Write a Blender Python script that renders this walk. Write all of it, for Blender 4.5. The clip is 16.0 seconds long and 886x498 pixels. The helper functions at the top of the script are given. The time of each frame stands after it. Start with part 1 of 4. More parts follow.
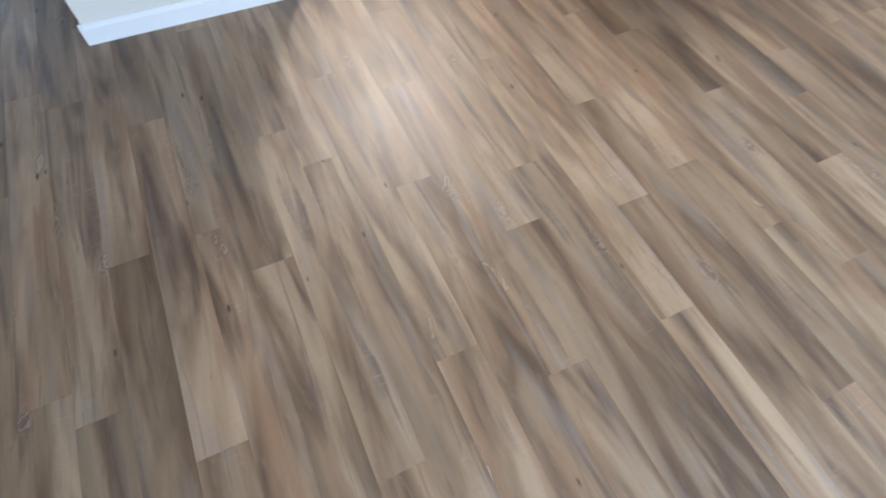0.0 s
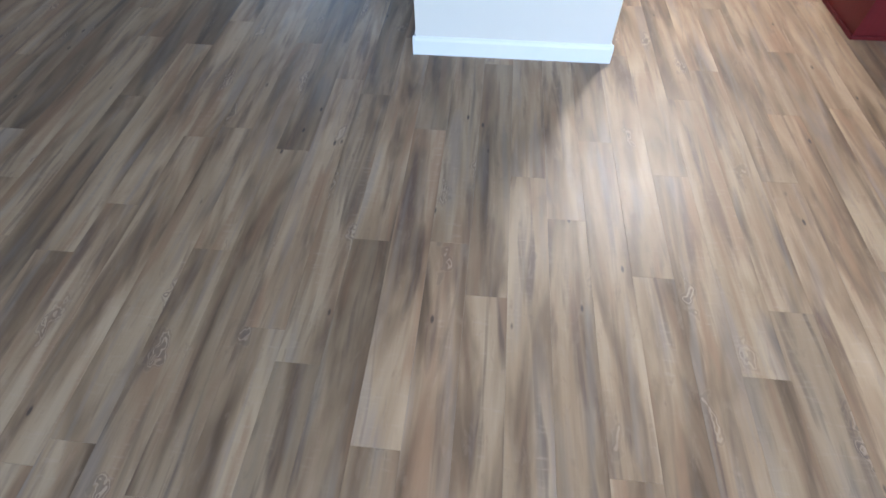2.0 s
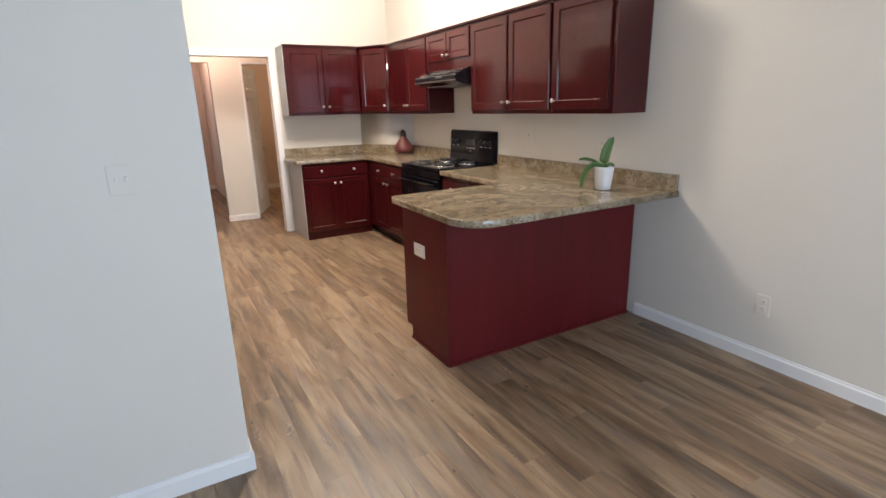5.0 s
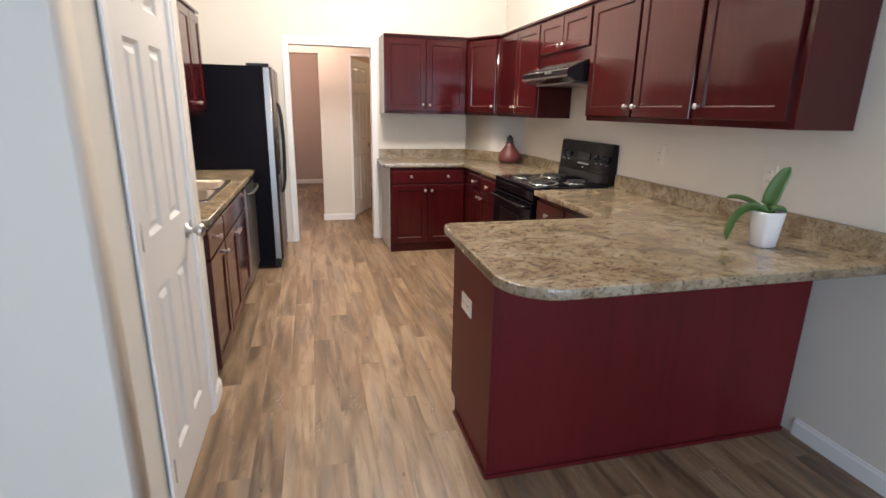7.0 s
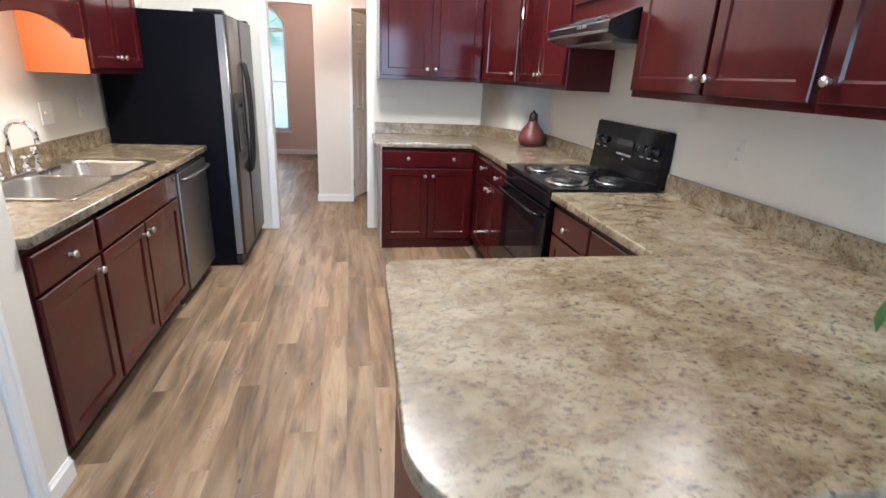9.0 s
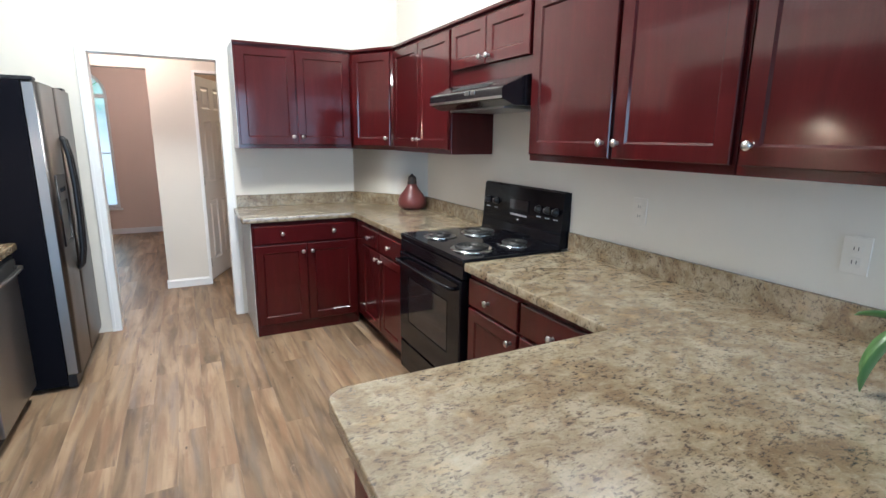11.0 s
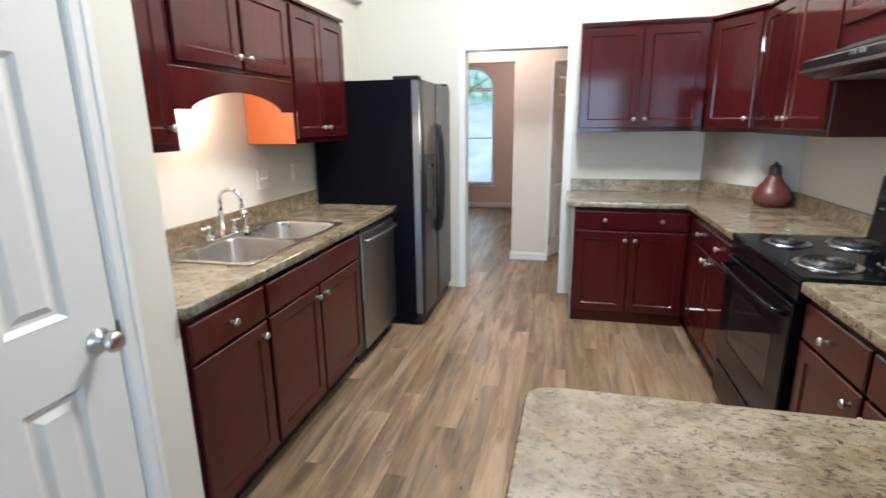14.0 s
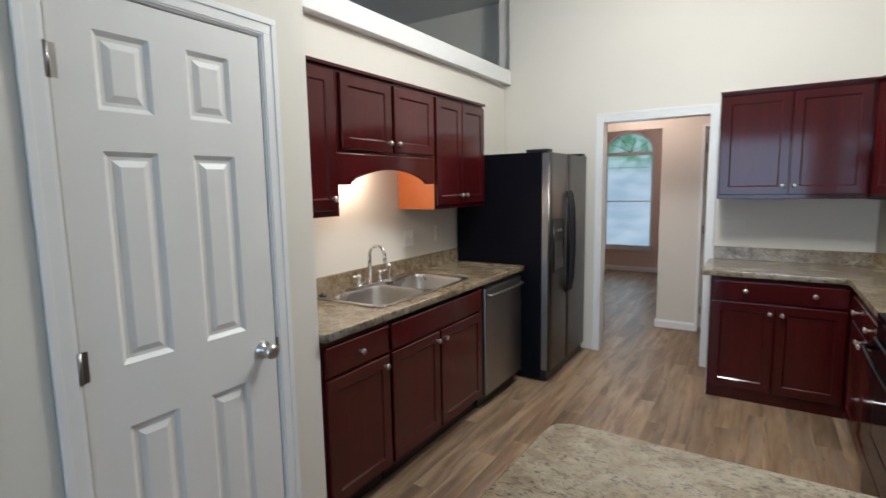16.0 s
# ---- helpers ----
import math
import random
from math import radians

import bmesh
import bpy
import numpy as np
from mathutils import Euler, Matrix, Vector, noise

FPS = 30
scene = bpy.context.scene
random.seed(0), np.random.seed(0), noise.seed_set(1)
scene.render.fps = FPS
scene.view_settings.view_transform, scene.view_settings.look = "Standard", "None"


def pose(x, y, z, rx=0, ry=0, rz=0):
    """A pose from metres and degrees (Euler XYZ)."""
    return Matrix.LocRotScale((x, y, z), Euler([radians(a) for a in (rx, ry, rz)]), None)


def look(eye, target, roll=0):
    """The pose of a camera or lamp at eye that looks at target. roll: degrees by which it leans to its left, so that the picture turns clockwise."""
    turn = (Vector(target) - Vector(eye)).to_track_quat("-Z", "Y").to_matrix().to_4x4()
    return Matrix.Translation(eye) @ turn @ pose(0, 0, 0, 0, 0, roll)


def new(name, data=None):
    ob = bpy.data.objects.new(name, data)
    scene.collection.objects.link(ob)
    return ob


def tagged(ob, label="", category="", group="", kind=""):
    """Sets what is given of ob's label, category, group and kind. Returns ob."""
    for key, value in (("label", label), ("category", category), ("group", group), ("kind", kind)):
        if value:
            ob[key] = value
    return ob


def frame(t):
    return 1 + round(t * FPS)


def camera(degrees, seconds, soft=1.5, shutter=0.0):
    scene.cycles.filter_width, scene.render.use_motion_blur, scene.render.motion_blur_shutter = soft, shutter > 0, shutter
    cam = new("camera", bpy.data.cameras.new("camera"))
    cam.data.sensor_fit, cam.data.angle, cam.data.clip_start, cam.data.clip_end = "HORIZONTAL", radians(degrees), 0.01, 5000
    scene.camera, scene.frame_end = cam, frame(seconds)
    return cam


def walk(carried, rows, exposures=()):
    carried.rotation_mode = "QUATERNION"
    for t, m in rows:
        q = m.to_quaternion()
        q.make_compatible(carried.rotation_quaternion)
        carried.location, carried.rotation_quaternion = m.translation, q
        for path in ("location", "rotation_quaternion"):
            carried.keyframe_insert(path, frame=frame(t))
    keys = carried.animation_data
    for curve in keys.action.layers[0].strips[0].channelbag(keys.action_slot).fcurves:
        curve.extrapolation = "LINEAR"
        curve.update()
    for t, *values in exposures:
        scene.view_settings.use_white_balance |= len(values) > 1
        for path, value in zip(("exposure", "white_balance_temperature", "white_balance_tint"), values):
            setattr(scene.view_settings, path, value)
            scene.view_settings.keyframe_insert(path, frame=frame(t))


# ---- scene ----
cam = camera(82.7, 16.0, 1.5, 0.5)
PATH = [
    (0, (-0.145, -0.393, 1.34), (0.337, 0.52, -0.373), 3.1),
    (0.5, (-0.131, -0.342, 1.279), (0.174, 0.568, -0.475), -1.4),
    (1, (-0.138, -0.319, 1.284), (0.047, 0.705, -0.424), -3.1),
    (1.5, (-0.196, -0.304, 1.309), (-0.165, 0.814, -0.349), -1.8),
    (2, (-0.3, -0.324, 1.305), (-0.43, 0.873, -0.293), -0.7),
    (2.5, (-0.304, -0.36, 1.336), (-0.318, 0.998, -0.132), 0.9),
    (3, (-0.203, -0.387, 1.396), (0.237, 1.154, 0.199), 1.9),
    (3.5, (-0.123, -0.381, 1.443), (0.709, 1.207, 0.556), -0.2),
    (4, (-0.076, -0.383, 1.464), (0.9, 1.235, 0.808), -1.7),
    (4.2, (-0.069, -0.367, 1.478), (0.934, 1.253, 0.872), -1.7),
    (6.3, (0.502, 0.146, 1.456), (1.149, 1.968, 0.942), 0.6),
    (6.5, (0.583, 0.223, 1.468), (1.164, 2.067, 0.956), 0.9),
    (7, (0.751, 0.428, 1.45), (1.236, 2.294, 0.917), 1.1),
    (7.5, (0.907, 0.714, 1.468), (1.39, 2.565, 0.885), 0.4),
    (8, (1.037, 0.942, 1.45), (1.487, 2.788, 0.826), 0.8),
    (8.5, (1.183, 1.152, 1.451), (1.52, 3.007, 0.784), 2.3),
    (9, (1.251, 1.303, 1.459), (1.604, 3.16, 0.805), 2.7),
    (9.5, (1.212, 1.467, 1.47), (1.778, 3.304, 0.918), 1.6),
    (10, (1.125, 1.616, 1.504), (1.941, 3.384, 1.047), 0.4),
    (10.2, (1.114, 1.635, 1.504), (2.01, 3.372, 1.076), 0.5),
    (12.3, (1.059, 1.682, 1.478), (1.891, 3.443, 1.024), 2.0),
    (12.5, (1.051, 1.695, 1.473), (1.762, 3.504, 1.001), 1.4),
    (13, (1.102, 1.722, 1.486), (1.406, 3.638, 0.999), -0.0),
    (13.5, (1.249, 1.767, 1.486), (1.136, 3.706, 1.011), -0.6),
    (14, (1.401, 1.714, 1.484), (0.951, 3.601, 0.999), -0.7),
    (14.5, (1.547, 1.63, 1.519), (0.845, 3.446, 1.057), -1.4),
    (15, (1.574, 1.566, 1.483), (0.8, 3.37, 1.102), -1.1),
    (15.5, (1.655, 1.52, 1.522), (0.783, 3.292, 1.208), -0.6),
    (16, (1.779, 1.525, 1.532), (0.716, 3.201, 1.286), -1.0),
]
EXPOSURES = [(0, -0.06, 5800, 12), (1, 0.07, 5300, 11), (2, 0.14, 5500, 11), (3, 0.05, 5700, 8), (3.5, -0.4, 6300, 11), (4, -0.58, 6450, 13), (6.5, -0.66, 6450, 15), (9, -0.36, 5500, 9), (10, -0.44, 5400, 7), (12.5, -0.38, 5150, 2), (13.5, -0.5, 5250, 3), (14, -0.64, 5400, 5), (15, -0.97, 5500, 7), (16, -1.36, 5500, 6)]
walk(cam, [(t, look(eye, target, roll)) for t, eye, target, roll in PATH], EXPOSURES)


# ---- world, sun, large lights ----
RIGHT, BACK, LEFT, TOP = 2.90, 6.11, -0.385, 3.5      # faces of the right, back and left kitchen walls, ceiling
world = bpy.data.worlds.new("sky")
scene.world = world
world.use_nodes = True
sky = world.node_tree.nodes.new("ShaderNodeTexSky")
sky.sky_type, sky.sun_disc, sky.sun_elevation, sky.sun_rotation = "NISHITA", False, radians(48), radians(-85)
world.node_tree.links.new(sky.outputs[0], world.node_tree.nodes["Background"].inputs[0])
world.node_tree.nodes["Background"].inputs[1].default_value = 0.1


def area_lamp(name, m, w, h, watts, colour):
    data = bpy.data.lights.new(name, "AREA")
    data.shape, data.size, data.size_y, data.energy, data.color = "RECTANGLE", w, h, watts, colour
    ob = new(name, data)
    ob.matrix_world = m
    return ob


def bulb(name, at, watts, colour, radius=0.06):
    data = bpy.data.lights.new(name, "POINT")
    data.energy, data.color, data.shadow_soft_size = watts, colour, radius
    ob = new(name, data)
    ob.location = at
    return ob


sun_data = bpy.data.lights.new("sun", "SUN")
sun_data.energy, sun_data.angle, sun_data.color = 2.5, radians(0.6), (1, 0.95, 0.86)
sun = new("sun", sun_data)
sun.rotation_euler = (radians(42), 0, radians(95))
FAR = 10.7
KITCHEN_LIGHT = (1.38, 4.1, TOP - 0.09)
area_lamp("kitchen_tubes", look(KITCHEN_LIGHT, (1.38, 4.1, 0)), 0.5, 1.15, 80, (1, 0.94, 0.83))
bulb("kitchen_fixture_glow", (1.38, 4.1, TOP - 0.3), 240, (1, 0.88, 0.73), 0.22)
area_lamp("dining_daylight", look((1.225, -2.56, 1.35), (1.225, 0, 1.2)), 2.6, 2.1, 176, (0.66, 0.82, 1))
area_lamp("living_daylight", look((-3.2, -2.56, 1.5), (-3.2, 0, 1.3)), 1.7, 1.5, 60, (0.62, 0.8, 1))
# added for the bluish floor sheen at far left; its source is unseen
area_lamp("living_far_daylight", look((-2.75, 6.7, 1.5), (-2.75, 0, 1.2)), 1.6, 1.5, 30, (0.62, 0.8, 1))
area_lamp("arched_window_daylight", look((-0.21, 10.62, 1.25), (-0.21, 0, 1.0)), 0.75, 1.6, 12, (0.85, 0.95, 1))
bulb("sink_lamp_glow", (-0.27, 3.82, 1.64), 23, (1, 0.7, 0.48), 0.03)
bulb("hall_lamp_glow", (0.7, 6.7, 2.44), 42, (1, 0.68, 0.52))
bulb("closet_lamp_glow", (2.2, 8.6, 2.4), 26, (1, 0.72, 0.42))
bulb("far_room_lamp_glow", (0.6, 9.4, 2.44), 38, (1, 0.7, 0.56))


# ---- materials ----
def mat(name, colour=(0.5, 0.5, 0.5), rough=0.5, metal=0.0):
    m = bpy.data.materials.new(name)
    m.use_nodes = True
    b = m.node_tree.nodes["Principled BSDF"]
    b.inputs["Base Color"].default_value = (*colour, 1)
    b.inputs["Roughness"].default_value = rough
    b.inputs["Metallic"].default_value = metal
    return m, m.node_tree, b


def put(nt, socket, value):
    if isinstance(value, bpy.types.NodeSocket):
        nt.links.new(value, socket)
    elif isinstance(value, tuple) and len(value) == 3 and socket.type == "RGBA":
        socket.default_value = (*value, 1)
    else:
        socket.default_value = value


def coords(nt, kind="Object"):
    return nt.nodes.new("ShaderNodeTexCoord").outputs[kind]


def position(nt):
    return nt.nodes.new("ShaderNodeNewGeometry").outputs["Position"]


def stretch(nt, vec, scale, loc=(0, 0, 0)):
    n = nt.nodes.new("ShaderNodeMapping")
    put(nt, n.inputs["Vector"], vec)
    put(nt, n.inputs["Scale"], scale)
    put(nt, n.inputs["Location"], loc)
    return n.outputs[0]


def grain(nt, vec, scale, detail=3.0, rough=0.55, bend=0.0):
    n = nt.nodes.new("ShaderNodeTexNoise")
    put(nt, n.inputs["Vector"], vec)
    put(nt, n.inputs["Scale"], scale)
    put(nt, n.inputs["Detail"], detail)
    put(nt, n.inputs["Roughness"], rough)
    put(nt, n.inputs["Distortion"], bend)
    return n.outputs["Fac"]


def ramp(nt, fac, *stops):
    n = nt.nodes.new("ShaderNodeValToRGB")
    put(nt, n.inputs[0], fac)
    e = n.color_ramp.elements
    while len(e) < len(stops):
        e.new(0.5)
    for el, (at, c) in zip(e, stops):
        el.position = at
        el.color = (*c, 1) if isinstance(c, tuple) else (c, c, c, 1)
    return n.outputs[0]


def mix(nt, fac, a, b, blend="MIX"):
    n = nt.nodes.new("ShaderNodeMix")
    n.data_type, n.blend_type = "RGBA", blend
    put(nt, n.inputs[0], fac)
    put(nt, n.inputs[6], a)
    put(nt, n.inputs[7], b)
    return n.outputs[2]


def calc(nt, op, a, b=0.0, c=0.0):
    n = nt.nodes.new("ShaderNodeMath")
    n.operation = op
    for s, v in zip(n.inputs, (a, b, c)):
        put(nt, s, v)
    return n.outputs[0]


def relief(nt, b, height, strength=0.2, dist=0.002):
    n = nt.nodes.new("ShaderNodeBump")
    put(nt, n.inputs["Height"], height)
    n.inputs["Strength"].default_value, n.inputs["Distance"].default_value = strength, dist
    nt.links.new(n.outputs[0], b.inputs["Normal"])


def plain(name, colour, rough, metal=0.0, scale=30.0, vary=0.12, bump=0.08, coat=0.0, shine=0.5):
    """A surface with faint mottling, uneven gloss and fine relief."""
    m, nt, b = mat(name, colour, rough, metal)
    p = coords(nt)
    big, fine = grain(nt, p, scale * 0.12, 3), grain(nt, p, scale, 4)
    lo, hi = tuple(c * (1 - vary) for c in colour), tuple(min(1, c * (1 + vary)) for c in colour)
    put(nt, b.inputs["Base Color"], mix(nt, calc(nt, "MULTIPLY_ADD", fine, 0.4, calc(nt, "MULTIPLY", big, 0.6)), lo, hi))
    low = 0.285 if 0.2 < rough < 0.37 else max(0.02, rough - 0.08)
    put(nt, b.inputs["Roughness"], calc(nt, "MULTIPLY_ADD", big, 0.12 if rough > 0.2 else 0.08, low))
    b.inputs["Coat Weight"].default_value = coat
    b.inputs["Coat Roughness"].default_value = 0.12
    b.inputs["Specular IOR Level"].default_value = shine
    relief(nt, b, fine, bump, 0.001)
    return m


def wall_paint(name, colour):
    m, nt, b = mat(name, colour, 0.75)
    p = position(nt)
    peel = grain(nt, p, 95, 3, 0.6)
    blot = grain(nt, p, 1.3, 4)
    lo, hi = tuple(c * 0.95 for c in colour), tuple(min(1, c * 1.04) for c in colour)
    put(nt, b.inputs["Base Color"], mix(nt, blot, lo, hi))
    relief(nt, b, peel, 0.12, 0.002)
    return m


def plank_material(name, per_island):
    m, nt, b = mat(name, (0.3, 0.22, 0.16), 0.36)
    if per_island:
        rnd = nt.nodes.new("ShaderNodeNewGeometry").outputs["Random Per Island"]
    else:
        rnd = nt.nodes.new("ShaderNodeObjectInfo").outputs["Random"]
    shift = nt.nodes.new("ShaderNodeCombineXYZ")
    put(nt, shift.inputs[0], calc(nt, "MULTIPLY", rnd, 37.0))
    put(nt, shift.inputs[1], calc(nt, "MULTIPLY", rnd, 91.0))
    add = nt.nodes.new("ShaderNodeVectorMath")
    put(nt, add.inputs[0], position(nt))
    put(nt, add.inputs[1], shift.outputs[0])
    p = add.outputs[0]
    bands = grain(nt, stretch(nt, p, (9.5, 1.25, 1)), 1, 3, 0.5, 0.7)
    streak = grain(nt, stretch(nt, p, (21, 1.9, 1)), 1, 3, 0.55, 0.6)
    mottle = grain(nt, stretch(nt, p, (34, 11, 1)), 1, 4, 0.65, 0.6)
    fibre = grain(nt, stretch(nt, p, (170, 4, 1)), 1, 3, 0.6)
    patch = grain(nt, stretch(nt, p, (17, 1.7, 1)), 1, 2.5, 0.5, 0.5)
    saw = grain(nt, stretch(nt, p, (16, 75, 1)), 1, 3, 0.6)
    tone = ramp(nt, bands, (0.29, (0.105, 0.071, 0.04)), (0.41, (0.2, 0.142, 0.086)), (0.52, (0.305, 0.23, 0.146)), (0.66, (0.4, 0.318, 0.215)))
    tone = mix(nt, ramp(nt, streak, (0.31, 0.68), (0.47, 0.0)), tone, (0.09, 0.056, 0.042))
    tone = mix(nt, ramp(nt, mottle, (0.54, 0.0), (0.72, 0.25)), tone, (0.36, 0.29, 0.23))
    tone = mix(nt, ramp(nt, mottle, (0.28, 0.3), (0.43, 0.0)), tone, (0.13, 0.09, 0.068))
    tone = mix(nt, ramp(nt, patch, (0.54, 0.0), (0.7, 0.5)), tone, (0.225, 0.205, 0.192))
    tone = mix(nt, ramp(nt, patch, (0.33, 0.6), (0.46, 0.0)), tone, (0.25, 0.155, 0.09))
    eyes = nt.nodes.new("ShaderNodeTexVoronoi")
    wob = nt.nodes.new("ShaderNodeVectorMath")
    wob.operation = "MULTIPLY_ADD"
    noise = nt.nodes.new("ShaderNodeTexNoise")
    put(nt, noise.inputs["Vector"], stretch(nt, p, (22, 16, 1)))
    put(nt, noise.inputs["Scale"], 1.0)
    put(nt, wob.inputs[0], noise.outputs["Color"])
    put(nt, wob.inputs[1], (0.7, 0.7, 0.0))
    put(nt, wob.inputs[2], stretch(nt, p, (9, 3.0, 0)))
    put(nt, eyes.inputs["Vector"], wob.outputs[0])
    put(nt, eyes.inputs["Scale"], 1.0)
    pick = nt.nodes.new("ShaderNodeSeparateColor")
    put(nt, pick.inputs[0], eyes.outputs["Color"])
    rings = calc(nt, "SINE", calc(nt, "MULTIPLY", eyes.outputs["Distance"], 85.0))
    knot = calc(nt, "MULTIPLY", ramp(nt, eyes.outputs["Distance"], (0.13, 1.0), (0.26, 0.0)), ramp(nt, pick.outputs[0], (0.66, 0.0), (0.72, 1.0)))
    tone = mix(nt, calc(nt, "MULTIPLY", ramp(nt, rings, (0.3, 0.0), (0.9, 0.58)), knot), tone, (0.44, 0.37, 0.3))
    tone = mix(nt, calc(nt, "MULTIPLY", ramp(nt, rings, (0.0, 0.55), (0.25, 0.0)), knot), tone, (0.13, 0.1, 0.085))
    tone = mix(nt, calc(nt, "MULTIPLY", ramp(nt, saw, (0.55, 0.0), (0.7, 0.32)), ramp(nt, bands, (0.5, 0.0), (0.6, 1.0))), tone, (0.42, 0.35, 0.285))
    tone = mix(nt, 0.06, tone, ramp(nt, fibre, (0.3, 0.25), (0.7, 0.9)), "OVERLAY")
    spots = nt.nodes.new("ShaderNodeTexVoronoi")
    put(nt, spots.inputs["Vector"], stretch(nt, p, (9, 3.4, 1)))
    put(nt, spots.inputs["Scale"], 1.0)
    tone = mix(nt, ramp(nt, spots.outputs["Distance"], (0.03, 0.85), (0.06, 0.0)), tone, (0.04, 0.028, 0.022))
    tone = mix(nt, 1.0, tone, ramp(nt, rnd, (0.0, (0.67, 0.605, 0.565)), (0.5, (0.885, 0.8, 0.745)), (1.0, (1.01, 0.91, 0.86))), "MULTIPLY")
    put(nt, b.inputs["Base Color"], tone)
    put(nt, b.inputs["Roughness"], calc(nt, "MULTIPLY_ADD", streak, 0.14, 0.36))
    b.inputs["Specular IOR Level"].default_value = 0.5
    relief(nt, b, calc(nt, "ADD", fibre, calc(nt, "MULTIPLY", saw, 0.5)), 0.12, 0.001)
    return m


def cherry_material():
    m, nt, b = mat("cherry_stain", (0.1, 0.012, 0.012), 0.3)
    rnd = nt.nodes.new("ShaderNodeObjectInfo").outputs["Random"]
    p = coords(nt)
    fig = grain(nt, stretch(nt, p, (13, 13, 1.6)), 1, 4, 0.6, 0.8)
    pore = grain(nt, stretch(nt, p, (160, 160, 9)), 1, 3, 0.6)
    tone = ramp(nt, fig, (0.2, (0.039, 0.0023, 0.0031)), (0.55, (0.051, 0.0031, 0.0041)), (0.85, (0.067, 0.0046, 0.0056)))
    tone = mix(nt, 0.1, tone, ramp(nt, pore, (0.3, 0.2), (0.7, 0.85)), "OVERLAY")
    tone = mix(nt, 1.0, tone, ramp(nt, rnd, (0.0, 0.86), (1.0, 1.1)), "MULTIPLY")
    put(nt, b.inputs["Base Color"], tone)
    put(nt, b.inputs["Roughness"], calc(nt, "MULTIPLY_ADD", fig, 0.1, 0.4))
    b.inputs["Coat Weight"].default_value, b.inputs["Coat Roughness"].default_value = 1.0, 0.1
    b.inputs["Coat IOR"].default_value = 1.44
    b.inputs["Specular IOR Level"].default_value = 0.08
    return m


def lit_veneer_material():
    """Flat stained veneer: broad upright figure, a thin satin finish; tone lifted above the doors' for window light."""
    m, nt, b = mat("cherry_veneer_lit", (0.1, 0.012, 0.012), 0.42)
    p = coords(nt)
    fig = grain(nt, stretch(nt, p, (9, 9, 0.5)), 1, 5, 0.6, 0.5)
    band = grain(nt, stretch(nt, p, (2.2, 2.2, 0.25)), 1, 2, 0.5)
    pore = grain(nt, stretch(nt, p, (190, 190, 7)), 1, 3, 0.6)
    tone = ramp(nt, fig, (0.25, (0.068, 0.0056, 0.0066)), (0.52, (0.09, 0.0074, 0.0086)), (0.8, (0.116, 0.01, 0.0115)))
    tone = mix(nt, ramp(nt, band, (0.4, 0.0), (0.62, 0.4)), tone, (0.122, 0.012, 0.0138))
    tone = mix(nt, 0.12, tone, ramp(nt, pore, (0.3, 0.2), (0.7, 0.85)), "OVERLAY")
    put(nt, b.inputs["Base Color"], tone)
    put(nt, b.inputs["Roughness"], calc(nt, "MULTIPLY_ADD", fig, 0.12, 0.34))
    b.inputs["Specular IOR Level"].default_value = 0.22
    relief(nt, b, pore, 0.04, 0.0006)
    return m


def laminate_material():
    m, nt, b = mat("mottled_laminate", (0.4, 0.33, 0.25), 0.3)
    p = position(nt)
    cloud = grain(nt, stretch(nt, p, (7, 9, 8)), 1, 4, 0.6, 0.7)
    blot = grain(nt, stretch(nt, p, (30, 36, 33), (3, 7, 1)), 1, 5, 0.65, 0.8)
    speck = grain(nt, stretch(nt, p, (58, 130, 100), (8, 2, 5)), 1, 4, 0.7, 0.6)
    fine = grain(nt, p, 240, 2, 0.6)
    tone = ramp(nt, cloud, (0.34, (0.178, 0.126, 0.07)), (0.48, (0.254, 0.197, 0.122)), (0.63, (0.33, 0.277, 0.194)))
    tone = mix(nt, ramp(nt, blot, (0.51, 0.0), (0.62, 0.45)), tone, (0.135, 0.083, 0.043))
    tone = mix(nt, ramp(nt, blot, (0.29, 0.5), (0.43, 0.0)), tone, (0.385, 0.335, 0.25))
    rust = grain(nt, stretch(nt, p, (9, 15, 12), (1, 4, 9)), 1, 3, 0.6, 0.4)
    tone = mix(nt, ramp(nt, rust, (0.58, 0.0), (0.74, 0.4)), tone, (0.42, 0.28, 0.13))
    dots = calc(nt, "MULTIPLY", ramp(nt, speck, (0.515, 0.0), (0.575, 0.9)), ramp(nt, blot, (0.44, 0.12), (0.56, 1.0)))
    tone = mix(nt, dots, tone, (0.05, 0.036, 0.028))
    tone = mix(nt, 0.18, tone, ramp(nt, fine, (0.3, 0.3), (0.7, 0.8)), "OVERLAY")
    put(nt, b.inputs["Base Color"], tone)
    put(nt, b.inputs["Roughness"], calc(nt, "MULTIPLY_ADD", blot, 0.1, 0.16))
    b.inputs["Specular IOR Level"].default_value = 1.0
    relief(nt, b, fine, 0.05, 0.0006)
    return m


def brushed_material(name, colour, rough, along):
    m, nt, b = mat(name, colour, rough, 1.0)
    lines = grain(nt, stretch(nt, coords(nt), along), 1, 3, 0.6)
    smear = grain(nt, coords(nt), 3.5, 3)
    put(nt, b.inputs["Base Color"], mix(nt, lines, tuple(c * 0.85 for c in colour), tuple(min(1, c * 1.12) for c in colour)))
    put(nt, b.inputs["Roughness"], calc(nt, "MULTIPLY_ADD", smear, 0.12, rough))
    relief(nt, b, lines, 0.06, 0.0005)
    return m


def glow_material(name, colour, strength):
    m, nt, b = mat(name, (0.8, 0.8, 0.8), 0.5)
    b.inputs["Emission Color"].default_value = (*colour, 1)
    b.inputs["Emission Strength"].default_value = strength
    return m


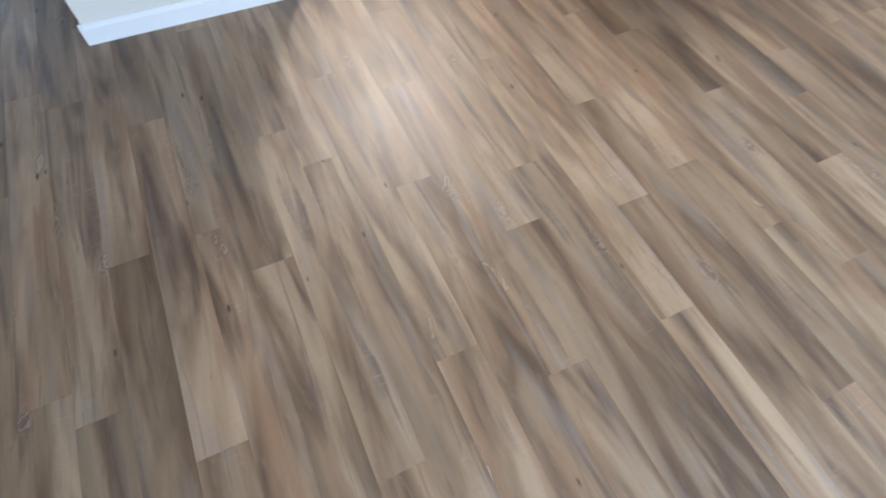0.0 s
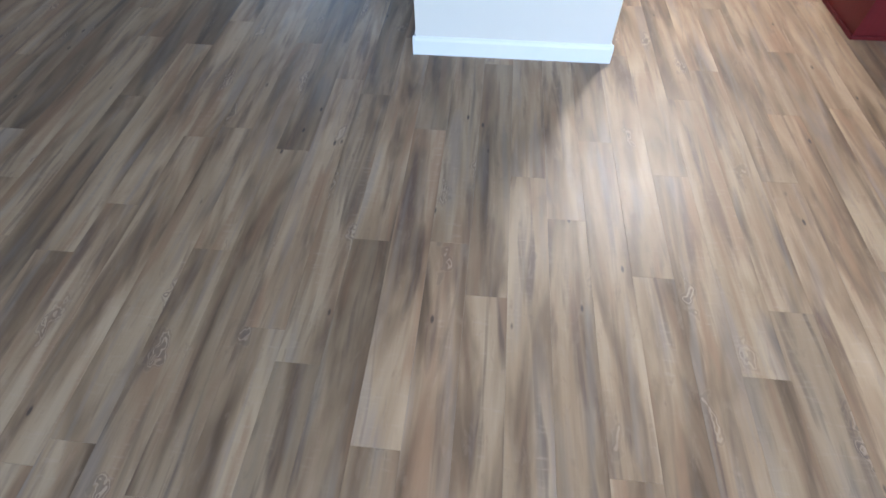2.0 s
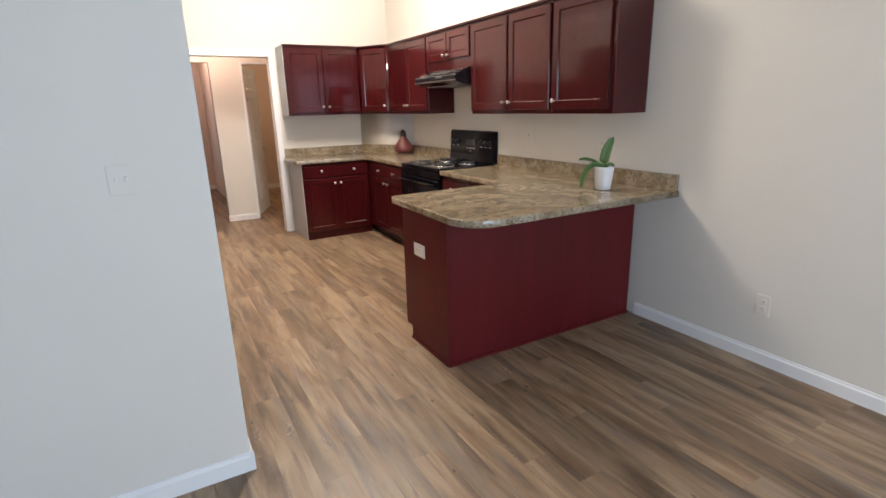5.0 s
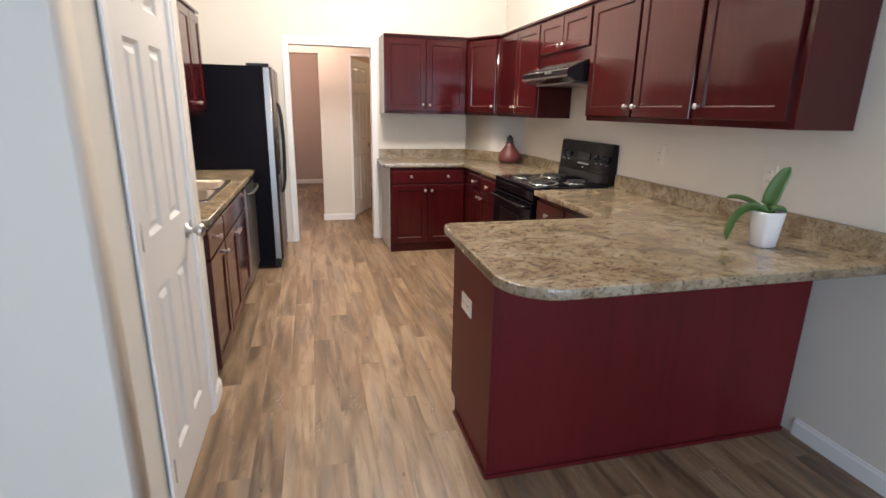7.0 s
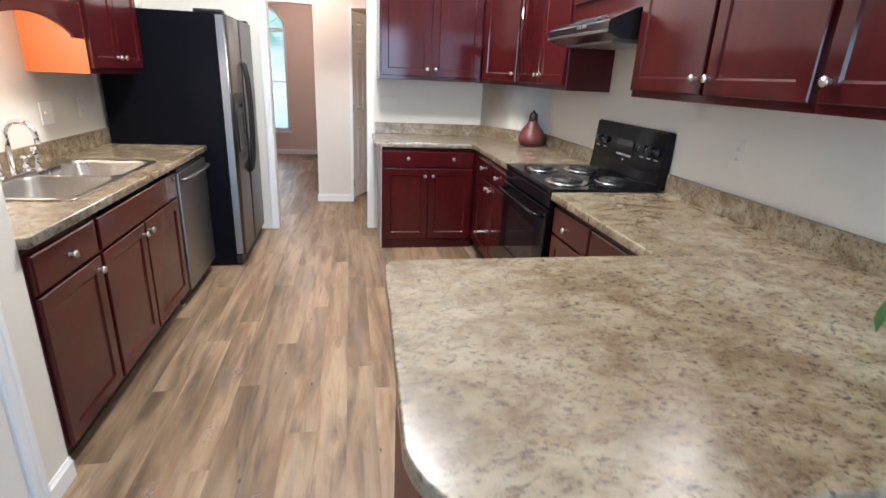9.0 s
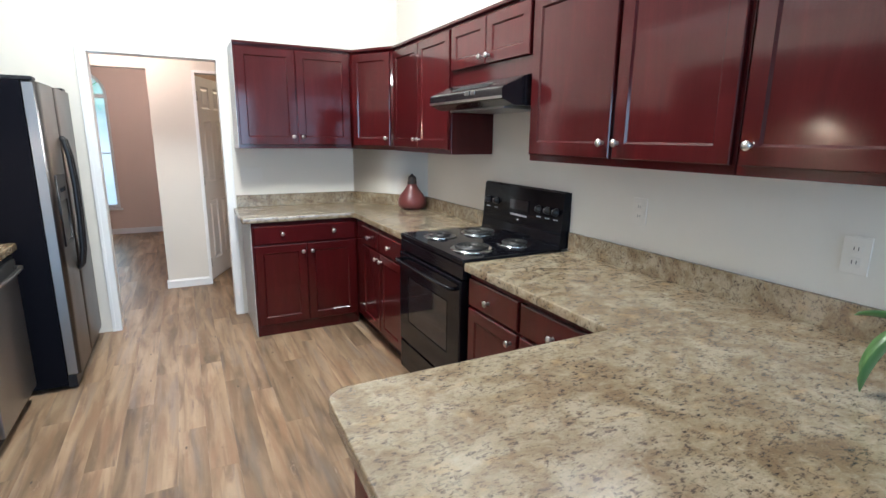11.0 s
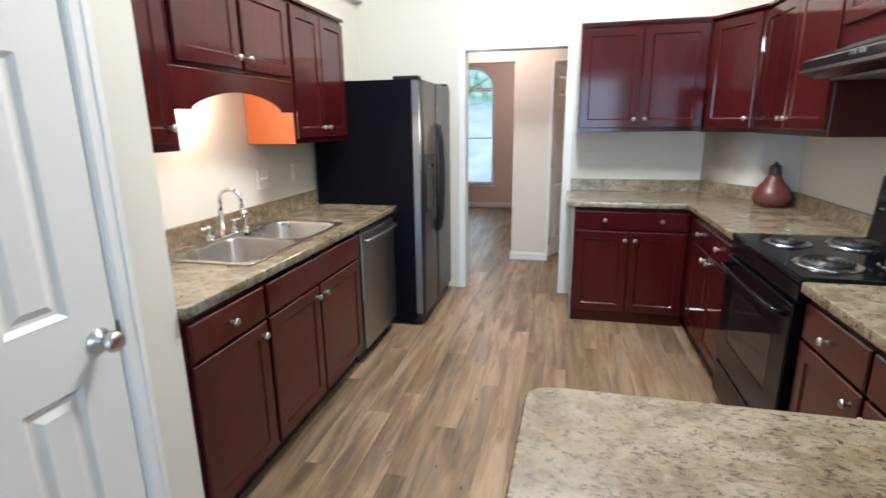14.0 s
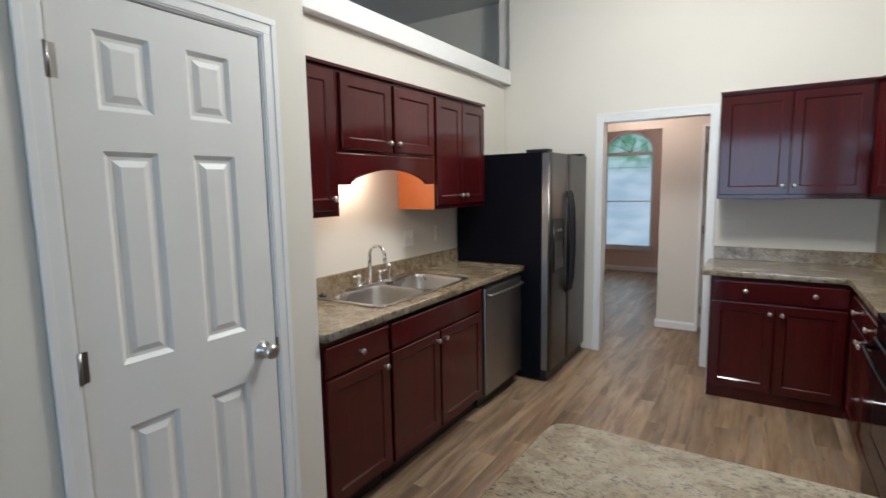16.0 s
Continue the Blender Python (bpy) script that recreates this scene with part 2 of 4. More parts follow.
def glass_material():
    m, nt, b = mat("window_glass", (1, 1, 1), 0.02)
    b.inputs["Transmission Weight"].default_value = 1.0
    b.inputs["IOR"].default_value = 1.1
    return m


PAINT = wall_paint("warm_white_wall_paint", (0.72, 0.685, 0.615))
# living room walls: the room's shade is put into a grey base colour
SHADED_GREY = wall_paint("shaded_grey_wall", (0.33, 0.33, 0.335))
TAN = wall_paint("tan_wall_paint", (0.66, 0.53, 0.45))
CEIL = wall_paint("white_ceiling_paint", (0.72, 0.71, 0.69))
TRIM = plain("white_trim_paint", (0.8, 0.8, 0.79), 0.38, 0, 40, 0.03, 0.05)
DOORW = plain("white_door_paint", (0.75, 0.742, 0.718), 0.42, 0, 60, 0.03, 0.12)
CHERRY = cherry_material()
VENEER_LIT = lit_veneer_material()
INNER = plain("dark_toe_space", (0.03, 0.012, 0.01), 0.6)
ENDGREY = plain("pale_grey_end_panel", (0.5, 0.5, 0.5), 0.45, 0, 20, 0.06)
# one cabinet side in orange, unlike its cherry body
AMBER = plain("orange_cabinet_side", (0.5, 0.135, 0.026), 0.5, 0, 20, 0.1)
LAMI = laminate_material()
STEEL = brushed_material("brushed_steel", (0.33, 0.32, 0.31), 0.29, (4, 4, 260))
SINKM = brushed_material("sink_steel", (0.56, 0.54, 0.515), 0.22, (60, 60, 60))
CHROME = plain("chrome", (0.78, 0.78, 0.78), 0.12, 1.0, 10, 0.03, 0.0)
# fridge door steel, base colour darkened for the dark cabinets it mirrors
FRIDGE_STEEL = brushed_material("steel_with_dark_reflections", (0.105, 0.097, 0.094), 0.285, (4, 4, 260))
NICKEL = plain("satin_nickel", (0.6, 0.58, 0.55), 0.22, 1.0, 30, 0.05, 0.0)
BLACK = plain("black_enamel", (0.006, 0.006, 0.008), 0.14, 0, 12, 0.2, 0.02, 0.0, 0.2)
FRIDGE = plain("textured_black_cabinet", (0.005, 0.005, 0.008), 0.5, 0, 160, 0.25, 0.2, 0.0, 0.06)
PLASTIC = plain("black_plastic", (0.009, 0.009, 0.011), 0.35, 0, 60, 0.2, 0.05)
HOOD = plain("black_hood_enamel", (0.012, 0.012, 0.014), 0.18, 0, 12, 0.2, 0.02, 0.0, 0.6)
DGLASS = plain("dark_oven_glass", (0.018, 0.018, 0.02), 0.06, 0, 6, 0.2, 0.0)
COIL = plain("burner_coil", (0.05, 0.048, 0.047), 0.35, 0.6, 60, 0.2)
PRINT = plain("grey_print", (0.3, 0.3, 0.31), 0.5)
IVORY = plain("ivory_plastic_plate", (0.73, 0.695, 0.63), 0.45, 0, 40, 0.03, 0.02)
WHITE_PLATE = plain("white_plastic_plate", (0.86, 0.85, 0.82), 0.4, 0, 40, 0.03, 0.02)
SLOT = plain("socket_slot", (0.05, 0.05, 0.05), 0.6)
POT = plain("white_glazed_pot", (0.82, 0.82, 0.82), 0.22, 0, 20, 0.03, 0.02)
LEAF = plain("orchid_leaf_green", (0.085, 0.165, 0.05), 0.36, 0, 28, 0.3, 0.1)
SOIL = plain("bark_soil", (0.05, 0.032, 0.02), 0.9, 0, 60, 0.5, 0.6)
GOURD = plain("red_brown_glaze", (0.13, 0.034, 0.031), 0.3, 0, 14, 0.3, 0.05)
GOURDCAP = plain("dark_carved_cap", (0.03, 0.022, 0.018), 0.5, 0, 50, 0.4, 0.3)
SEAM = plain("floor_seam", (0.17, 0.12, 0.085), 0.7)
PLANK = plank_material("plank_vinyl", False)
PLANKS = plank_material("plank_vinyl_rest", True)
HINGE = plain("brushed_hinge", (0.36, 0.35, 0.34), 0.35, 1.0, 40, 0.1)
GLASS = glass_material()
DIFFUSER = glow_material("lit_diffuser", (1, 0.9, 0.78), 4.0)
WARMGLOW = glow_material("lit_warm_cover", (1, 0.75, 0.5), 4.0)


# ---- mesh helpers ----
def box(bm, x0, x1, y0, y1, z0, z1, bevel=0.0, m=None):
    """One box, with its edges rounded off by bevel."""
    t = bmesh.new()
    vs = [t.verts.new((x, y, z)) for z in (z0, z1) for y in (y0, y1) for x in (x0, x1)]
    for q in ((0, 2, 3, 1), (4, 5, 7, 6), (0, 1, 5, 4), (2, 6, 7, 3), (0, 4, 6, 2), (1, 3, 7, 5)):
        t.faces.new([vs[i] for i in q])
    if bevel:
        bmesh.ops.bevel(t, geom=t.edges[:], offset=bevel, segments=2, profile=0.6, affect="EDGES", clamp_overlap=True)
    bmesh.ops.recalc_face_normals(t, faces=t.faces)
    join(bm, t, m)
    return bm


def join(bm, t, m=None):
    made = {v: bm.verts.new(m @ v.co if m else v.co) for v in t.verts}
    for f in t.faces:
        g = bm.faces.new([made[v] for v in f.verts])
        g.smooth = f.smooth
    t.free()


def boxed(*args, bevel=0.0):
    return box(bmesh.new(), *args, bevel=bevel)


def tube(bm, points, radius, sides=12):
    """A round bar along points, closed at both ends; radius is one number or one for each point."""
    pts = [Vector(p) for p in points]
    rs = radius if isinstance(radius, (list, tuple)) else [radius] * len(pts)
    rings, side = [], None
    for i, p in enumerate(pts):
        d = (pts[min(i + 1, len(pts) - 1)] - pts[max(i - 1, 0)]).normalized()
        if side is None:
            side = d.orthogonal().normalized()
        side = (side - d * side.dot(d)).normalized()
        up = d.cross(side)
        rings.append([bm.verts.new(p + rs[i] * (math.cos(a) * side + math.sin(a) * up)) for a in (2 * math.pi * k / sides for k in range(sides))])
    for a, b in zip(rings, rings[1:]):
        for k in range(sides):
            f = bm.faces.new((a[k], a[(k + 1) % sides], b[(k + 1) % sides], b[k]))
            f.smooth = True
    bm.faces.new(rings[0][::-1])
    bm.faces.new(rings[-1])
    return bm


def lathe(bm, profile, sides=28, square=0.0, m=None):
    """A turned shape about z from (radius, height) pairs; square above 0 pulls its plan towards a rounded square."""
    t = bmesh.new()
    rings = []
    for r, z in profile:
        ring = []
        for k in range(sides):
            a = 2 * math.pi * k / sides
            c, s = math.cos(a), math.sin(a)
            f = 1 + square * (1 / max(abs(c), abs(s)) - 1)
            ring.append(t.verts.new((r * f * c, r * f * s, z)))
        rings.append(ring)
    for a, b in zip(rings, rings[1:]):
        for k in range(sides):
            f = t.faces.new((a[k], a[(k + 1) % sides], b[(k + 1) % sides], b[k]))
            f.smooth = True
    t.faces.new(rings[0][::-1])
    t.faces.new(rings[-1])
    join(bm, t, m)
    return bm


def extrude(bm, profile, length, m):
    """A closed profile in the (x, z) plane drawn out along y from 0 to length, placed by m."""
    t = bmesh.new()
    a = [t.verts.new((x, 0, z)) for x, z in profile]
    b = [t.verts.new((x, length, z)) for x, z in profile]
    t.faces.new(a)
    t.faces.new(b[::-1])
    for i in range(len(a)):
        j = (i + 1) % len(a)
        t.faces.new((a[i], b[i], b[j], a[j]))
    bmesh.ops.recalc_face_normals(t, faces=t.faces)
    join(bm, t, m)
    return bm


def slab(outline, holes=(), thick=0.1, bevel=0.0, m=None):
    """A flat plate in the xy plane from z 0 to thick, with holes through it and rounded rims."""
    cu = bpy.data.curves.new("outline", "CURVE")
    cu.dimensions, cu.fill_mode = "2D", "BOTH"
    cu.extrude, cu.bevel_depth, cu.bevel_resolution = thick / 2 - bevel, bevel, 2
    cu.offset = -bevel
    for ring in (outline, *holes):
        s = cu.splines.new("POLY")
        s.points.add(len(ring) - 1)
        for pt, (x, y) in zip(s.points, ring):
            pt.co = (x, y, 0, 1)
        s.use_cyclic_u = True
    ob = bpy.data.objects.new("outline", cu)
    scene.collection.objects.link(ob)
    me = bpy.data.meshes.new_from_object(ob.evaluated_get(bpy.context.evaluated_depsgraph_get()))
    bm = bmesh.new()
    bm.from_mesh(me)
    bmesh.ops.remove_doubles(bm, verts=bm.verts, dist=1e-5)
    bmesh.ops.recalc_face_normals(bm, faces=bm.faces)
    bmesh.ops.translate(bm, verts=bm.verts, vec=(0, 0, thick / 2))
    if m:
        bm.transform(m)
    bpy.data.objects.remove(ob)
    bpy.data.curves.remove(cu)
    bpy.data.meshes.remove(me)
    return bm


def rounded(corners, steps=7):
    """An outline from (x, y, radius) corners."""
    out = []
    n = len(corners)
    for i, (x, y, r) in enumerate(corners):
        p, a, b = Vector((x, y)), Vector(corners[i - 1][:2]), Vector(corners[(i + 1) % n][:2])
        if r <= 0:
            out.append((x, y))
            continue
        u, v = (a - p).normalized(), (b - p).normalized()
        for k in range(steps + 1):
            s = k / steps
            q = (1 - s) ** 2 * (p + u * r) + 2 * s * (1 - s) * (p + (u + v) * r * 0.16) + s * s * (p + v * r)
            out.append((q.x, q.y))
    return out


def panelled(bm, w, h, thick, panels, rim=0.012, depth=0.008, field=0.0, rise=0.0, edge=0.003):
    """A door leaf, its front at y 0 facing -y, x from 0 to w, z from 0 to h, with sunk panels (x0, x1, z0, z1);
    field and rise give a raised middle to each panel."""
    t = bmesh.new()
    xs = sorted({edge, w - edge, *(v for p in panels for v in p[:2])})
    zs = sorted({edge, h - edge, *(v for p in panels for v in p[2:])})
    grid = {(x, z): t.verts.new((x, 0, z)) for x in xs for z in zs}

    def ring(p, inset, y):
        x0, x1, z0, z1 = p[0] + inset, p[1] - inset, p[2] + inset, p[3] - inset
        return [t.verts.new(c) for c in ((x0, y, z0), (x1, y, z0), (x1, y, z1), (x0, y, z1))]

    def bridge(a, b):
        for k in range(4):
            t.faces.new((a[k], a[(k + 1) % 4], b[(k + 1) % 4], b[k]))

    for xa, xb in zip(xs, xs[1:]):
        for za, zb in zip(zs, zs[1:]):
            cx, cz = (xa + xb) / 2, (za + zb) / 2
            if any(p[0] < cx < p[1] and p[2] < cz < p[3] for p in panels):
                continue
            t.faces.new((grid[xa, za], grid[xb, za], grid[xb, zb], grid[xa, zb]))
    for p in panels:
        rings = [ring(p, 0, 0), ring(p, rim, depth)]
        if field:
            rings += [ring(p, rim + field * 0.35, depth), ring(p, rim + field, depth - rise)]
        for a, b in zip(rings, rings[1:]):
            bridge(a, b)
        t.faces.new(rings[-1])
    front = [t.verts.new(c) for c in ((edge, 0, edge), (w - edge, 0, edge), (w - edge, 0, h - edge), (edge, 0, h - edge))]
    side = [t.verts.new(c) for c in ((0, edge, 0), (w, edge, 0), (w, edge, h), (0, edge, h))]
    back = [t.verts.new(c) for c in ((0, thick, 0), (w, thick, 0), (w, thick, h), (0, thick, h))]
    bridge(side, front)
    bridge(back, side)
    t.faces.new(back[::-1])
    bmesh.ops.remove_doubles(t, verts=t.verts, dist=1e-5)
    bmesh.ops.recalc_face_normals(t, faces=t.faces)
    join(bm, t)
    return bm


def mesh_of(name, bm, material):
    me = bpy.data.meshes.new(name)
    bm.to_mesh(me)
    bm.free()
    for m in material if isinstance(material, (list, tuple)) else (material,):
        me.materials.append(m)
    return me


def part(name, bm, material, parent, label="", at=None):
    ob = new(name, mesh_of(name, bm, material))
    ob.parent = parent
    if at is not None:
        ob.matrix_local = at
    return tagged(ob, label)


def thing(name, m, label, category, group=""):
    ob = new(name)
    ob.empty_display_size = 0.1
    ob.matrix_world = m
    return tagged(ob, label, category, group)


def structure(name, bm, material, label, category):
    return tagged(new(name, mesh_of(name, bm, material)), label, category, "", "structure")


def rect(x0, x1, z0, z1):
    return [(x0, z0), (x1, z0), (x1, z1), (x0, z1)]


UP_X = Matrix(((1, 0, 0, 0), (0, 0, 1, 0), (0, 1, 0, 0), (0, 0, 0, 1)))     # plate (x, z, thickness y)
UP_Y = Matrix(((0, 0, 1, 0), (1, 0, 0, 0), (0, 1, 0, 0), (0, 0, 0, 1)))     # plate (y, z, thickness x)


def wall_x(name, y, thick, outline, holes=(), material=None, label="smooth warm white painted wall"):
    bm = slab(outline, holes, thick, 0, Matrix.Translation((0, y, 0)) @ UP_X)
    return structure(name, bm, material or PAINT, label, "wall")


def wall_y(name, x, thick, outline, holes=(), material=None, label="smooth warm white painted wall"):
    bm = slab(outline, holes, thick, 0, Matrix.Translation((x, 0, 0)) @ UP_Y)
    return structure(name, bm, material or PAINT, label, "wall")


# ---- the large structure ----
wall_y("wall_right", RIGHT, 0.12, rect(-2.72, 6.23, -0.01, TOP))
wall_x("wall_kitchen_back", BACK, 0.12, [(-0.505, -0.01), (0.565, -0.01), (0.565, 2.082), (1.4, 2.082), (1.4, -0.01), (RIGHT, -0.01), (RIGHT, TOP), (-0.335, TOP), (-0.335, 2.5), (-0.505, 2.5)])
wall_y("wall_kitchen_left", LEFT - 0.12, 0.12, rect(2.99, BACK, -0.01, 2.487))
structure("wall_corner", slab([(2.47, BACK), (RIGHT, 5.45), (RIGHT, BACK)], (), 2.15), PAINT, "warm white painted angled corner wall", "wall")
wall_x("wall_pantry_front", 1.768, 0.124, rect(-0.638, 0.22, -0.01, TOP))
wall_y("wall_pantry_side", 0.11, 0.11, [(1.892, -0.01), (2.109, -0.01), (2.109, 2.085), (2.777, 2.085), (2.777, -0.01), (2.99, -0.01), (2.99, TOP), (1.892, TOP)])
wall_x("wall_pantry_end", 2.88, 0.11, rect(-0.505, 0.11, -0.01, TOP))
wall_y("wall_pantry_left", -0.638, 0.12, rect(1.892, 2.99, -0.01, TOP))
wall_x("wall_living_far", 6.75, 0.12, rect(-5.0, -0.21, -0.01, TOP), [rect(-3.6, -1.9, 0.7, 2.3)])
wall_y("wall_living_corner", -0.33, 0.12, rect(6.23, 6.75, -0.01, TOP), (), SHADED_GREY, "living room wall, its shade painted in as grey")
wall_y("wall_living_left", -5.12, 0.12, rect(-2.72, 6.87, -0.01, TOP), (), SHADED_GREY, "living room wall, its shade painted in as grey")
wall_x("wall_behind", -2.72, 0.12, rect(-5.0, RIGHT, -0.01, TOP), [rect(-0.15, 2.6, 0.05, 2.4), rect(-4.1, -2.3, 0.7, 2.3)])
wall_x("wall_hall", 7.2, 0.12, [(-1.6, -0.01), (-1.3, -0.01), (-1.3, 2.09), (0.875, 2.09), (0.875, -0.01), (1.262, -0.01), (1.262, 2.09), (2.05, 2.09), (2.05, -0.01), (RIGHT, -0.01), (RIGHT, 2.6), (-1.6, 2.6)], (), PAINT, "warm white painted hall wall")
wall_y("wall_hall_left", -1.72, 0.12, rect(6.87, 7.32, -0.01, 2.6), (), TAN, "peach beige painted hall wall")
wall_y("wall_hall_right", RIGHT, 0.12, rect(6.23, 11.42, -0.01, 2.6), (), TAN, "peach beige painted hall wall")
wall_y("wall_closet_left", 1.09, 0.1, rect(7.32, 11.3, -0.01, 2.6), (), TAN, "tan painted far room wall")
wall_x("wall_closet_back", 10.1, 0.1, rect(1.19, RIGHT, -0.01, 2.6), (), TAN, "warm beige closet wall")
wall_y("wall_far_left", -2.62, 0.12, rect(7.32, 11.42, -0.01, 2.6), (), TAN, "tan painted far room wall")
wall_x("wall_far_side", 7.2, 0.12, rect(-2.62, -1.72, -0.01, 2.6), (), TAN, "tan painted far room wall")
WX0, WX1, WZ0, WS, WTOP = -0.63, 0.205, 0.4, 2.07, 2.42
arch = [(WX0, WZ0), (WX1, WZ0)] + [((WX0 + WX1) / 2 + (WX1 - WX0) / 2 * math.cos(a), WS + (WTOP - WS) * math.sin(a)) for a in (math.pi * k / 20 for k in range(21))]
wall_x("wall_far", FAR, 0.14, rect(-2.5, 2.92, -0.01, 2.6), [arch], TAN, "tan painted far room wall")
structure("ceiling", boxed(-5.12, 3.04, -2.72, 6.87, TOP, TOP + 0.1), CEIL, "flat white painted ceiling", "ceiling")
structure("ceiling_hall", boxed(-2.62, 3.04, 6.23, 11.44, 2.6, 2.7), CEIL, "low white ceiling over the hall", "ceiling")
wall_x("wall_over_hall", 6.23, 0.1, rect(-0.505, RIGHT, 2.7, TOP))
structure("trim_plant_ledge", boxed(-0.56, -0.318, 2.992, BACK - 0.002, 2.487, 2.618, bevel=0.006), TRIM, "white painted ledge cap over half wall", "ledge")


def baseboard(name, p, q, flip=1, label="white painted baseboard"):
    """A moulded skirting from p to q; it stands proud to the left of that line."""
    p, q = Vector(p), Vector(q)
    d = q - p
    prof = [(0, 0.0), (0, 0.084), (-0.005, 0.084), (-0.007, 0.074), (-0.013, 0.066), (-0.014, 0.0)]
    m = Matrix.Translation((p.x, p.y, 0)) @ Matrix.Rotation(math.atan2(d.y, d.x) - math.pi / 2, 4, "Z")
    return structure(name, extrude(bmesh.new(), prof, d.length, m), TRIM, label, "baseboard")


baseboard("baseboard", (RIGHT, -2.6), (RIGHT, 2.02))
for a, b in (((0.234, 1.768), (-0.652, 1.768)), ((0.22, 2.99), (0.22, 2.841)), ((0.22, 2.045), (0.22, 1.756)), ((-0.638, 1.756), (-0.638, 2.99)), ((-0.505, 6.75), (-5, 6.75)), ((1.262, 7.2), (0.861, 7.2)), ((0.875, 7.32), (0.875, 7.186)), ((1.09, FAR), (-2.5, FAR)), ((2.9, 10.1), (1.19, 10.1))):
    baseboard("baseboard", a, b)


def casing(name, at, y0, y1, z1, label, legs_to=0.0):
    """Stepped door casing: two legs and a head round an opening seen from -y in its own frame, placed by at."""
    w, bm = 0.062, bmesh.new()
    steps = ((0, w, 0.008), (0.006, w - 0.004, 0.011), (w - 0.022, w, 0.015))
    for a, b, th in steps:
        box(bm, y0 - b, y0 - a, -th, 0.0, legs_to, z1 + a, 0.002)
        box(bm, y1 + a, y1 + b, -th, 0.0, legs_to, z1 + a, 0.002)
        box(bm, y0 - b, y1 + b, -th, 0.0, z1 + a, z1 + b, 0.002)
    bm.transform(at)
    return structure(name, bm, TRIM, label, "door casing")


FACE_PX = pose(0, 0, 0, 0, 0, 90)       # local -y looks to +x, local x runs along +y
FACE_NX = pose(0, 0, 0, 0, 0, -90)      # local -y looks to -x, local x runs along -y
casing("trim_doorway", Matrix.Translation((0, BACK, 0)), 0.565, 1.4, 2.082, "white stepped casing round the open kitchen doorway")
casing("trim_pantry", Matrix.Translation((0.22, 0, 0)) @ FACE_PX, 2.109, 2.777, 2.085, "white stepped casing round the pantry door")
jamb = bmesh.new()
for x0, x1, z0, z1 in ((0.549, 0.567, 0, 2.084), (1.398, 1.416, 0, 2.084), (0.567, 1.398, 2.066, 2.084)):
    box(jamb, x0 if x0 > 1 or x1 > 1.3 else 0.563, x1 if x1 < 1.41 else 1.402, BACK - 0.012, BACK + 0.13, z0, z1, 0.002)
structure("trim_doorway_jamb", jamb, TRIM, "white painted jamb lining of the doorway", "door jamb")
jamb = bmesh.new()
box(jamb, 1.245, 1.274, 7.188, 7.33, 0, 2.1, 0.002)
box(jamb, 2.038, 2.062, 7.188, 7.33, 0, 2.1, 0.002)
box(jamb, 1.274, 2.038, 7.188, 7.33, 2.075, 2.1, 0.002)
structure("trim_hall_door_jamb", jamb, TRIM, "painted jamb of the hall door", "door jamb")


# ---- doors ----
def lever_knob(parent, at, facing):
    k = part("door_knob", lathe(bmesh.new(), [(0.032, 0), (0.033, 0.006), (0.014, 0.012), (0.012, 0.03), (0.024, 0.04), (0.0285, 0.052), (0.026, 0.064), (0.014, 0.07), (0.002, 0.071)]), NICKEL, parent, "round satin nickel door knob", at @ facing)
    return k


def six_panel_door(name, m, w, h, label):
    door = thing(name, m, label, "door")
    s, c, shift = 0.118, 0.112, 0.009
    x = ((s - shift, w / 2 - c / 2 - shift), (w / 2 + c / 2 - shift, w - s - shift))
    rows = ((0.2, 0.825), (1.015, 1.635), (1.747, 1.962))
    panels = [(a, b, z0, z1) for a, b in x for z0, z1 in rows]
    leaf = part("leaf", panelled(bmesh.new(), w, h, 0.035, panels, 0.014, 0.011, 0.03, 0.009), DOORW, door)
    lever_knob(door, pose(w - 0.062, 0, 0.925), pose(0, 0, 0, 90))
    for z in (0.19, 1.04, 1.86):
        hb = bmesh.new()
        tube(hb, [(-0.004, -0.006, z - 0.045), (-0.004, -0.006, z + 0.045)], 0.0065, 10)
        box(hb, -0.012, 0.02, -0.0015, 0.001, z - 0.044, z + 0.044)
        part("hinge", hb, HINGE, door, "brushed metal butt hinge")
    return door


pantry = six_panel_door("door_pantry", pose(0.2195, 2.1155, 0.012, 0, 0, 90), 0.653, 2.062, "closed white six panel pantry door with nickel knob")
pantry["kind"] = "structure"
part("latch_plate", boxed(0.6535, 0.661, -0.004, 0.0, 0.895, 0.955), HINGE, pantry, "dark metal strike plate")
jamb = bmesh.new()
for y0, y1, z0, z1 in ((2.102, 2.114, 0, 2.09), (2.771, 2.783, 0, 2.09), (2.114, 2.771, 2.078, 2.09)):
    box(jamb, 0.105, 0.2205, y0, y1, z0, z1, 0.001)
structure("trim_pantry_jamb", jamb, TRIM, "white jamb lining of the pantry door", "door jamb")
hall_door = six_panel_door("door_hall", pose(1.278, 7.31, 0.012, 0, 0, 66), 0.75, 2.05, "white six panel hall door standing ajar")
hall_door["kind"] = "structure"


# ---- arched window in the far room ----
win = tagged(thing("window_1", pose((WX0 + WX1) / 2, FAR, 0), "tall arched window with white frame, bright daylight outside", "window"), kind="structure")
half = (WX1 - WX0) / 2


def arch_ring(inset, z0):
    pts = [(-half + inset, z0 + inset), (half - inset, z0 + inset)]
    return pts + [((half - inset) * math.cos(a), WS + (WTOP - WS - inset) * math.sin(a)) for a in (math.pi * k / 20 for k in range(21))]


